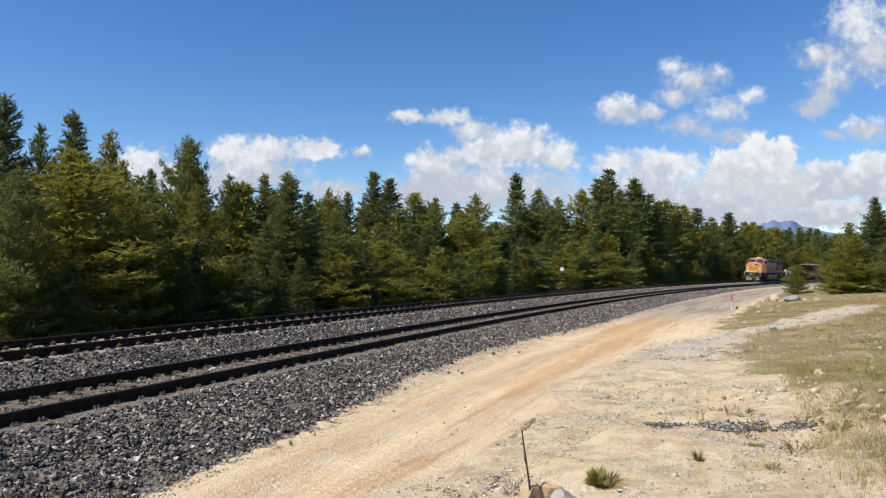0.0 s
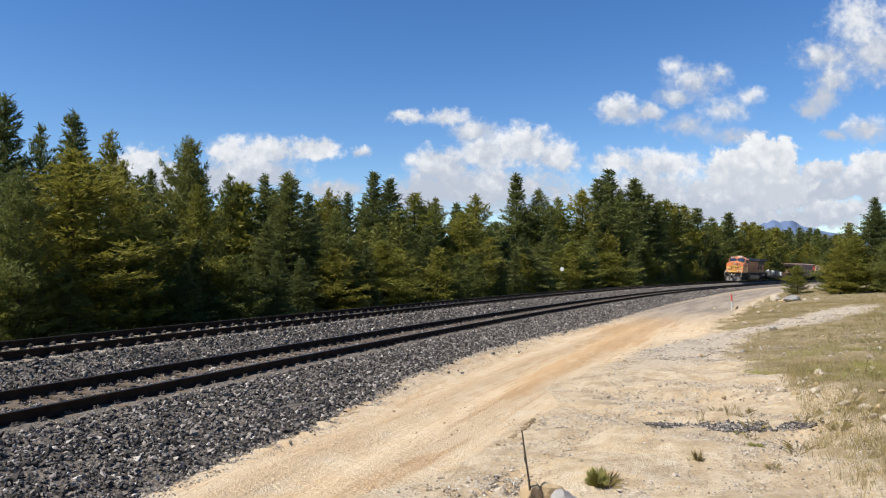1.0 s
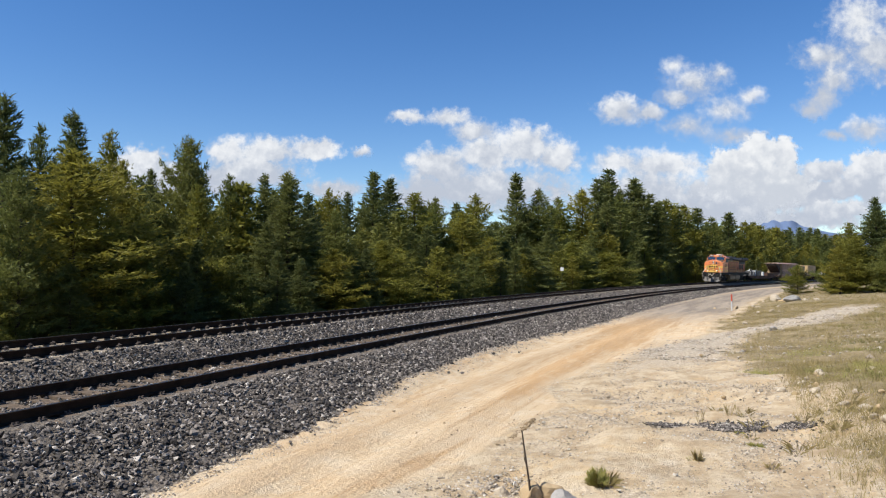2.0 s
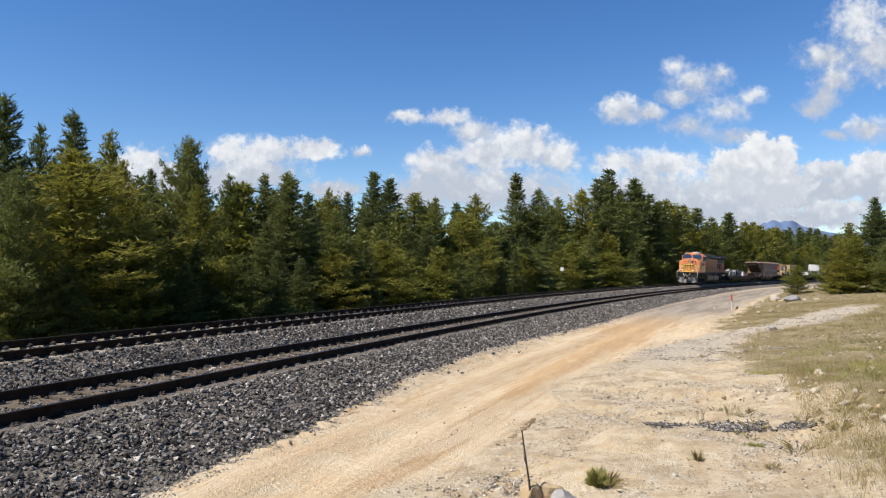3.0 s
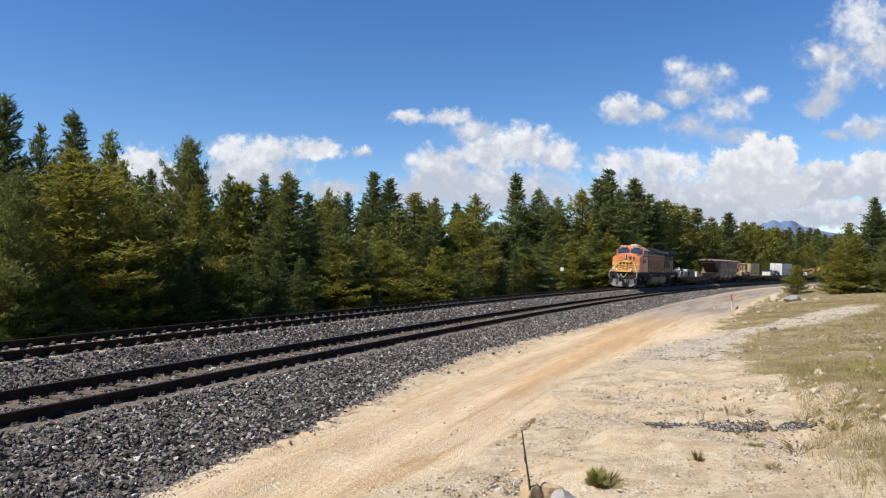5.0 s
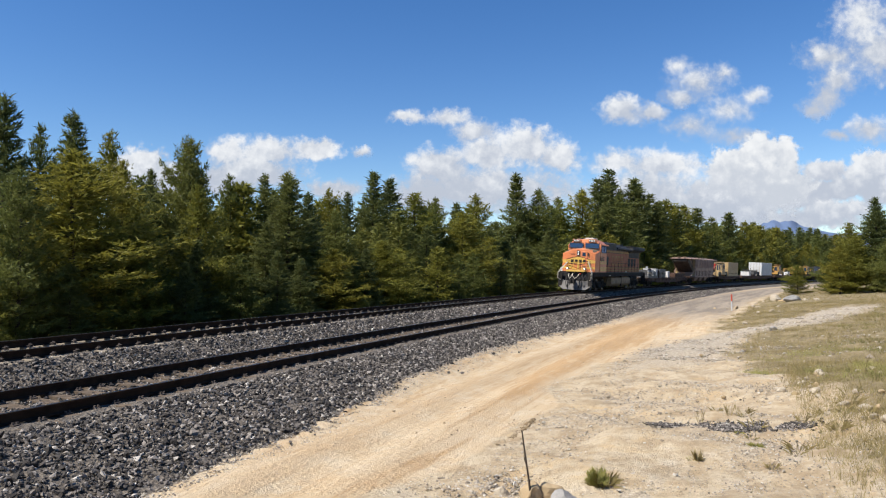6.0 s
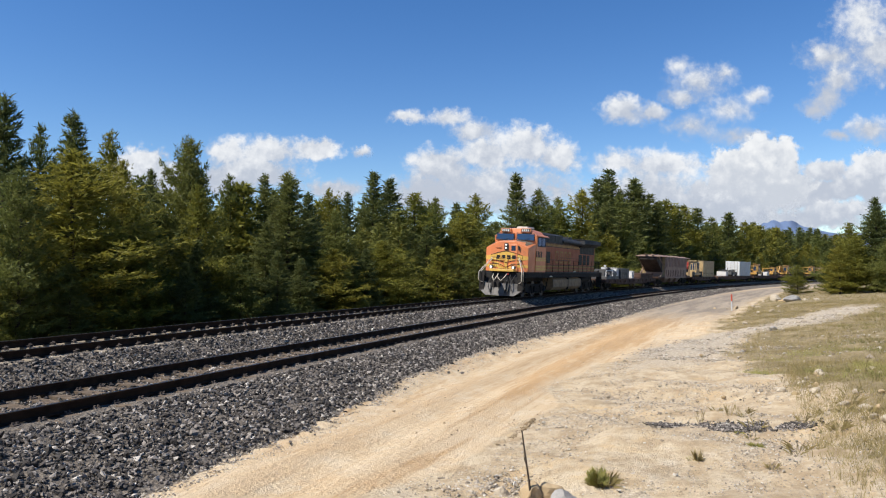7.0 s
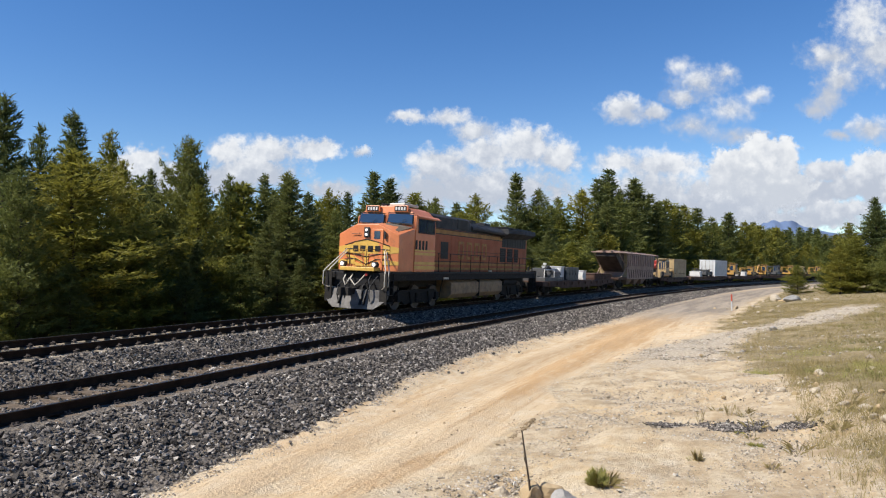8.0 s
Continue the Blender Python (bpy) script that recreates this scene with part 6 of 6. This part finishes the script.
def hopper_car(length):
    """Covered hopper: roof over its whole length, end sheets sloping inwards, ribbed sides, bays below."""
    car = empty("hopper_car", "dusty brown covered hopper car with sloping ends and ribbed sides", "railway car", "cars of the work train")
    P = lambda name, b, m, lab="", bevel=0.0: part(name, b, m, car, lab, bevel)
    L = length
    z0, z1 = 1.30, 3.62
    a = 4.3                                                    # run of the end slope
    P("body", Build().prism([(-0.5, z1), (-0.5, z1 - 0.35), (-a, z0), (-L + a, z0), (-L + 0.5, z1 - 0.35), (-L + 0.5, z1)], "y", -1.05, 1.05), M_SLOPE, "brown hopper body with sloping end sheets", 0.02)
    P("main_body", Build().box(-L + 3.0, -3.5, -1.38, 1.38, 1.15, z1), M_HOPPER, "", 0.02)
    for sg in (-1, 1):
        # plate added in paler tan, to give the bright sunlit gap at the end
        P("end_bulkhead", Build().box(-3.5, -3.42, min(sg * 1.0, sg * 1.4), max(sg * 1.0, sg * 1.4), 1.2, z1), M_TAN, "pale sunlit bulkhead")
        P("end_brace", Build().tube([(-0.55, sg * 1.3, z1), (-3.4, sg * 1.36, 2.2)], 0.05, 5).tube([(-1.5, sg * 1.3, 1.15), (-3.4, sg * 1.36, 2.2)], 0.05, 5), M_HOPPER)
    for sg in (-1, 1):
        y = sg * 1.40
        P("side_sheet", Build().box(-L + 2.9, -3.4, min(y, y + sg * .03), max(y, y + sg * .03), 0.98, z1), M_HOPPER, "ribbed brown side sheet")
        for x in np.arange(-L + 2.9, -3.4, 0.82):
            P("rib", Build().box(x, x + 0.09, min(y + sg * .03, y + sg * .10), max(y + sg * .03, y + sg * .10), 2.35, z1), M_HOPPER)
        P("side_rail", Build().box(-L + 2.9, -3.4, min(y, y + sg * .12), max(y, y + sg * .12), 2.28, 2.38), M_HOPPER)
        for k, x in enumerate(np.arange(-L + 3.4, -4.0, 0.95)):
            P("brace", Build().add([(x, y + sg * .03, 1.15), (x + 0.1, y + sg * .03, 1.15), (x + 0.45, y + sg * .03, 2.0), (x + 0.35, y + sg * .03, 2.0), (x, y + sg * .07, 1.15), (x + 0.1, y + sg * .07, 1.15), (x + 0.45, y + sg * .07, 2.0), (x + 0.35, y + sg * .07, 2.0)],
              [(0, 1, 2, 3), (4, 7, 6, 5), (0, 4, 5, 1), (1, 5, 6, 2), (2, 6, 7, 3), (3, 7, 4, 0)]), M_CARBROWN)
        P("sill", Build().box(-L + 0.3, -0.3, sg * 1.30 - 0.09, sg * 1.30 + 0.09, 0.96, 1.2), M_CARBROWN, "", 0.01)
        for x in (-L + 0.55,):
            P("corner_post", Build().box(x - 0.06, x + 0.06, sg * 1.34 - 0.05, sg * 1.34 + 0.05, 1.2, z1), M_HOPPER, "pale corner post")
            P("ladder", Build().box(x - 0.02, x + 0.02, sg * 1.0 - 0.22, sg * 1.0 - 0.19, 1.2, z1).box(x - 0.02, x + 0.02, sg * 1.0 + 0.19, sg * 1.0 + 0.22, 1.2, z1), M_HOPPER)
            for k in range(6):
                P("rung", Build().tube([(x, sg * 1.0 - 0.2, 1.45 + 0.36 * k), (x, sg * 1.0 + 0.2, 1.45 + 0.36 * k)], 0.014, 4), M_HOPPER)
    P("roof", Build().prism([(-1.46, z1), (1.46, z1), (1.46, z1 + 0.07), (0.7, z1 + 0.20), (-0.7, z1 + 0.20), (-1.46, z1 + 0.07)], "x", -L + 0.3, -0.3), M_HOPPER, "pale dusty roof", 0.01)
    P("running_board", Build().box(-L + 0.3, -0.1, -0.35, -0.05, z1 + 0.24, z1 + 0.28).box(-L + 0.3, -0.1, 0.5, 0.7, z1 + 0.2, z1 + 0.24), M_TANK)
    for x in np.arange(-2.5, -L + 2, -2.4):
        P("roof_hatch", Build().box(x - 0.75, x + 0.75, 0.0, 0.45, z1 + 0.2, z1 + 0.30), M_HOPPER, "", 0.02)
    for x in (-6.0, -L / 2, -L + 6.0):
        P("hopper_bay", Build().loft([[(x - 1.7, -1.2, 1.3), (x + 1.7, -1.2, 1.3), (x + 1.7, 1.2, 1.3), (x - 1.7, 1.2, 1.3)], [(x - 0.4, -0.8, 0.4), (x + 0.4, -0.8, 0.4), (x + 0.4, 0.8, 0.4), (x - 0.4, 0.8, 0.4)]]), M_HOPPER, "tapered discharge bay")
    P("platform", Build().box(-3.9, -0.3, -1.3, 1.3, 1.05, 1.14).box(-L + 0.3, -L + 3.9, -1.3, 1.3, 1.05, 1.14), M_CARBROWN)
    P("coupler", Build().box(-0.3, 0.3, -0.11, 0.11, 0.72, 0.98).box(0.25, 0.45, -0.2, 0.2, 0.68, 1.02), M_FRAME)
    P("rear_coupler", Build().box(-L - 0.3, -L + 0.3, -0.11, 0.11, 0.72, 0.98).box(-L - 0.45, -L - 0.25, -0.2, 0.2, 0.68, 1.02), M_FRAME)
    bogie(car, -2.3, (-0.88, 0.88), 0.42)
    bogie(car, -L + 2.3, (-0.88, 0.88), 0.42)
    return car


LOADS = []      # load, how far behind the first plow its car starts, bogie places


def load(name, label, category, car):
    """An Empty for a load; it rides as its car rides."""
    ob = empty(name, label, category, "loads on the work train")
    LOADS.append((ob, car))
    return ob


def reel_machine(car, x):
    t = load("compressor_unit", "grey machine with a black hose reel on a flat car", "machine", car)
    P = lambda n, b, m, lab="", bv=0.0: part(n, b, m, t, lab, bv)
    P("base", Build().box(x - 4.4, x, -1.2, 1.2, 1.18, 1.45), M_GREY, "", 0.02)
    P("engine_cover", Build().prism([(-1.0, 1.45), (1.0, 1.45), (1.0, 1.85), (0.7, 2.1), (-0.7, 2.1), (-1.0, 1.85)], "x", x - 4.2, x - 2.6), M_GREY, "dark grey engine cover", 0.03)
    ring = [(x - 1.3 + 0.62 * math.cos(a), 0.95, 1.85 + 0.36 * math.sin(a)) for a in np.linspace(0, math.tau, 17)]
    P("hose_reel", Build().tube(ring, 0.13, 8), M_RUBBER, "coiled black hose")
    P("reel_stand", Build().box(x - 1.45, x - 1.15, 0.2, 0.65, 1.45, 2.1), M_GREY)
    P("pipe_rail", Build().tube([(x - 0.1, 1.1, 1.45), (x - 0.1, 1.1, 2.0), (x - 2.4, 1.1, 2.0), (x - 2.4, 1.1, 1.45)], 0.04, 6), M_WHITE, "pale guard rail")
    P("work_lamp", Build().tube([(x - 2.2, 0.4, 2.1), (x - 2.2, 0.4, 2.4)], 0.03, 5).box(x - 2.3, x - 2.1, 0.3, 0.5, 2.35, 2.5), M_WHITE)
    P("valve_block", Build().box(x - 0.9, x - 0.3, -0.9, 0.2, 1.45, 1.9).tube([(x - .6, -.3, 1.9), (x - .6, -.3, 2.2)], .08, 8), M_FRAME, "", .02)


def tool_box(car, x0, x1, z, m, label, y=1.1):
    t = load("equipment_box", label, "box", car)
    part("body", Build().box(x0, x1, -y, y, 1.18, z), m, t, "", 0.03)
    part("lid", Build().box(x0 - 0.04, x1 + 0.04, -y - 0.04, y + 0.04, z, z + 0.07), m, t, "", 0.02)
    for x in np.arange(x0 + 0.4, x1 - 0.3, 0.8):
        part("door_panel", Build().box(x, x + 0.7, y, y + 0.025, 1.3, z - 0.12), m, t, "", 0.01)
        part("handle", Build().box(x + 0.55, x + 0.62, y + 0.025, y + 0.05, 1.6, 1.8), M_FRAME, t)
    part("front_panel", Build().box(x1, x1 + 0.02, -y + 0.12, y - 0.12, 1.28, z - 0.1), m, t, "", 0.01)
    return t


def container(car, x0, x1):
    t = load("container", "plain white corrugated steel container on a flat car", "container", car)
    z0, z1 = 1.25, 3.85
    part("shell", Build().box(x0, x1, -1.2, 1.2, z0, z1), M_BOXWHITE, t, "white shell", 0.01)
    for sg in (-1, 1):
        for x in np.arange(x0 + 0.25, x1 - 0.2, 0.3):
            part("rib", Build().box(x, x + 0.13, sg * 1.2 - 0.03, sg * 1.2 + 0.03, z0 + 0.15, z1 - 0.12), M_BOXWHITE, t)
        part("end_door", Build().box(x1, x1 + 0.04, sg * 0.59 - 0.55, sg * 0.59 + 0.55, z0 + 0.12, z1 - 0.12), M_BOXWHITE, t, "white end door", 0.01)
        for k in (0.3, 0.85):
            part("lock_bar", Build().tube([(x1 + 0.06, sg * k, z0 + 0.1), (x1 + 0.06, sg * k, z1 - 0.1)], 0.02, 5), M_TANK, t)
        for x in (x0, x1):
            part("corner_post", Build().box(x - 0.05, x + 0.05, sg * 1.17 - 0.05, sg * 1.17 + 0.05, z0 - 0.07, z1 + 0.01), M_BOXWHITE, t)
    for z in (2.1, 2.9):
        part("door_rib", Build().box(x1 + 0.04, x1 + 0.06, -1.1, 1.1, z, z + 0.06), M_BOXWHITE, t)


def track_machine(car, x0, x1, m, label, cab_at, height=3.5, arm=False, red=False, y=1.15):
    """A rubber-tyred or rail-wheeled works machine: chassis, cab with windows, engine, frame posts, wheels, and an arm where it has one."""
    t = load("works_machine", label, "machine", car)
    P = lambda n, b, mm, lab="", bv=0.0: part(n, b, mm, t, lab, bv)
    P("chassis", Build().box(x0, x1, -y, y, 1.45, 1.8), m, "", 0.03)
    for x in (x0 + 0.7, x1 - 0.7):
        for sg in (-1, 1):
            P("wheel", Build().disc((x, sg * (y - 0.1), 1.58), (0, 1, 0), 0.40, 0.14, 18), M_RUBBER)
    c0, c1 = cab_at
    k0 = 0.0
    cab = P("cab", Build().prism([(k0, 1.8), (y - .15, 1.8), (y - .15, height - .25), (y - .3, height), (k0 + .1, height), (k0, height - .2)], "x", c0, c1), m, "", 0.04)
    part("front_window", Build().box(c1 + .0, c1 + .02, k0 + .12, y - .3, 2.2, height - .2), M_GLASS, cab)
    part("side_window", Build().box(c0 + .12, c1 - .12, y - .155, y - .13, 2.2, height - .28), M_GLASS, cab)
    part("roof", Build().box(c0 - .1, c1 + .2, k0 - .1, y - .1, height, height + .07), m, cab, "", .02)
    P("engine_hood", Build().prism([(x0 + .1, 1.8), (c0 - .15, 1.8), (c0 - .15, 2.0 + 0.3 * (height - 2)), (x0 + .5, 1.9 + 0.2 * (height - 2)), (x0 + .1, 1.9)], "y", -y + .3, y - .35), m, "", 0.04)
    for xx in (x0 + .15, (c1 + x1) / 2, x1 - .15):
        for sg in (-1, 1):
            P("frame_post", Build().box(xx - .05, xx + .05, sg * (y - .1) - .05, sg * (y - .1) + .05, 1.8, 1.8 + (height - 1.8) * (.55 if xx < c0 else .8)), m)
    for sg in (-1, 1):
        P("frame_rail", Build().tube([(x0 + .1, sg * (y - .08), 2.35), (x1 - .1, sg * (y - .08), 2.35)], .03, 5), m)
    P("frame_beam", Build().box(x1 - .22, x1 - .06, -y, y, 1.72 + (height - 1.8) * .8, 1.85 + (height - 1.8) * .8), m)
    P("work_head", Build().box(c1 + .3, x1 - .4, -.8, .8, 1.25, 1.7).box((c1 + x1) / 2 - .2, (c1 + x1) / 2 + .25, -.7, .1, 1.8, 2.3), M_FRAME, "dark tamping gear", .02)
    P("hydraulics", Build().tube([(x1 - .5, .3, 1.8), (x1 - .6, .35, 2.6), (x1 - .9, .3, 2.7)], .05, 6).tube([(x1 - .5, -.3, 1.8), (x1 - .7, -.35, 2.4), (x1 - 1, -.3, 2.5)], .04, 6).box(x1 - .9, x1 - .3, -.5, .1, 1.8, 2.2), M_FRAME)
    P("exhaust", Build().tube([(x0 + .6, .4, 2.2), (x0 + .6, .4, height - .2)], .05, 7), M_FRAME)
    if red:
        P("red_tank", Build().tube([(x1 + .15, -.6, 2.6), (x1 + .15, .5, 2.6)], .32, 12).box(x1 - .1, x1 + .35, .1, .7, 2.9, 3.3), M_RED, "red tank and guard", .02)
        P("front_step", Build().box(x1, x1 + .5, .5, y, 1.2, 1.9), m, "", .02)
    if arm:
        P("boom", Build().tube([(x1 - .6, 0, 1.9), (x1 + 1.0, 0, 3.3), (x1 + 1.4, 0, 3.2)], [.22, .17, .15], 6), m, "jointed boom")
        P("stick", Build().tube([(x1 + 1.35, 0, 3.25), (x1 + 2.6, 0, 1.7)], [.15, .11], 6), m)
        P("bucket", Build().prism([(x1 + 2.4, 1.7), (x1 + 2.9, 1.6), (x1 + 2.7, 1.22), (x1 + 2.3, 1.25)], "y", -.4, .4), M_FRAME, "", .02)
    return t


def car_set(ob, front, length):
    spot = (front, -2.4, -length + 2.4)
    TRAIN.append((ob, *spot))
    return spot


c = car_set(flat_car(21.6, "brown steel flat car loaded with grey machines"), 22.5, 21.6)
reel_machine(c, -1.4)
tool_box(c, -10.6, -7.4, 2.15, M_GREY, "grey steel equipment box with side doors", 1.0)
tool_box(c, -7.2, -6.4, 2.2, M_WHITE, "white power unit on the flat car", 0.8)
tool_box(c, -13.2, -12.4, 1.9, M_WHITE, "small white cabinet on the flat car", 0.9)
tool_box(c, -20.6, -14.6, 1.65, M_CARBROWN, "low brown steel bin on the flat car", 1.3)
c = car_set(hopper_car(18.2), 45.4, 18.2)
c = car_set(flat_car(16.4, "brown flat car carrying a tan work machine"), 64.6, 16.4)
track_machine(c, -7.6, -1.6, M_TAN, "tan and red work machine on a flat car", (-6.2, -4.4), 3.5, red=True)
tool_box(c, -15.2, -7.9, 3.55, M_TAN, "tall tan machine housing on a flat car", 1.2)
c = car_set(flat_car(26.0, "long brown flat car carrying a white container"), 82.0, 26.0)
container(c, -25.2, -16.2)
track_machine(c, -14.8, -10.5, M_GREY, "low grey work machine before a container", (-13.8, -12.9), 2.2)
tool_box(c, -9.6, -8.2, 1.9, M_WHITE, "small white tank box on a flat car", 0.8)
c = car_set(flat_car(23.0, "brown flat car carrying yellow machines"), 109.2, 23.0)
track_machine(c, -8.6, -3.2, M_MACHINE, "yellow rail works machine with a cab", (-6.6, -5.0), 3.5)
tool_box(c, -14.5, -12.8, 1.9, M_WHITE, "white toolbox on a flat car", 0.9)
track_machine(c, -21.6, -16.8, M_MACHINE, "low yellow works machine", (-20.0, -18.6), 2.9)
c = car_set(flat_car(23.0, "brown flat car carrying a yellow excavator"), 133.0, 23.0)
track_machine(c, -9.0, -5.0, M_MACHINE, "yellow excavator with folded boom", (-7.4, -6.0), 3.4, arm=True)
track_machine(c, -19.0, -13.4, M_GREY, "dark works machine with a pale roof", (-17.6, -15.8), 3.4)
c = car_set(flat_car(23.0, "brown flat car carrying pale yellow machines"), 156.8, 23.0)
track_machine(c, -8.0, -3.0, M_MACHINE, "yellow ballast machine on a flat car", (-6.4, -5.0), 3.4)
track_machine(c, -18.0, -12.0, M_TAN, "tan tamping machine on a flat car", (-15.6, -14.0), 3.3)
c = car_set(flat_car(23.0, "brown flat car carrying yellow loaders"), 180.6, 23.0)
track_machine(c, -8.0, -3.0, M_MACHINE, "yellow wheel loader on a flat car", (-6.6, -5.2), 3.4)
track_machine(c, -19.0, -13.0, M_MACHINE, "second yellow loader on a flat car", (-16.6, -15.2), 3.2)


def train_s(t):
    """Place of the first plow along the line at t seconds: a slow gain of speed."""
    return 130.45 - 14.80 * t - 0.2161 * t * t


def ride(front, a, b, t):
    """Pose of a vehicle whose bogies stand a and b metres along it, its front that far behind the first plow."""
    s = train_s(t) + front
    pa, pb = on_track(s - a).translation, on_track(s - b).translation
    fwd = (pa - pb).normalized()
    up = on_track(s - (a + b) / 2).to_3x3() @ Vector((0, 0, 1))
    lat = up.cross(fwd).normalized()
    up = fwd.cross(lat)
    m = Matrix((fwd, lat, up)).transposed().to_4x4()
    m.translation = (pa + pb) / 2 - fwd * (a + b) / 2
    return m


def motions():
    for ob, front, a, b in TRAIN:
        walk(ob, [(i * 0.25, ride(front, a, b, i * 0.25)) for i in range(33)])
    for ob, (front, a, b) in LOADS:
        walk(ob, [(i * 0.25, ride(front, a, b, i * 0.25) @ pose(0, 0, -0.14)) for i in range(33)])
    for ob, x, r in WHEELSETS:
        rows = []
        for i in range(241):
            t = i / 30
            rows.append((t, pose(x, 0, r) @ Matrix.Rotation((train_s(0) - train_s(t)) / r, 4, "Y")))
        walk(ob, rows)
    for ob, m, drift in clouds:
        walk(ob, [(0.0, m), (8.0, m @ pose(drift, 0, 0))])


motions()
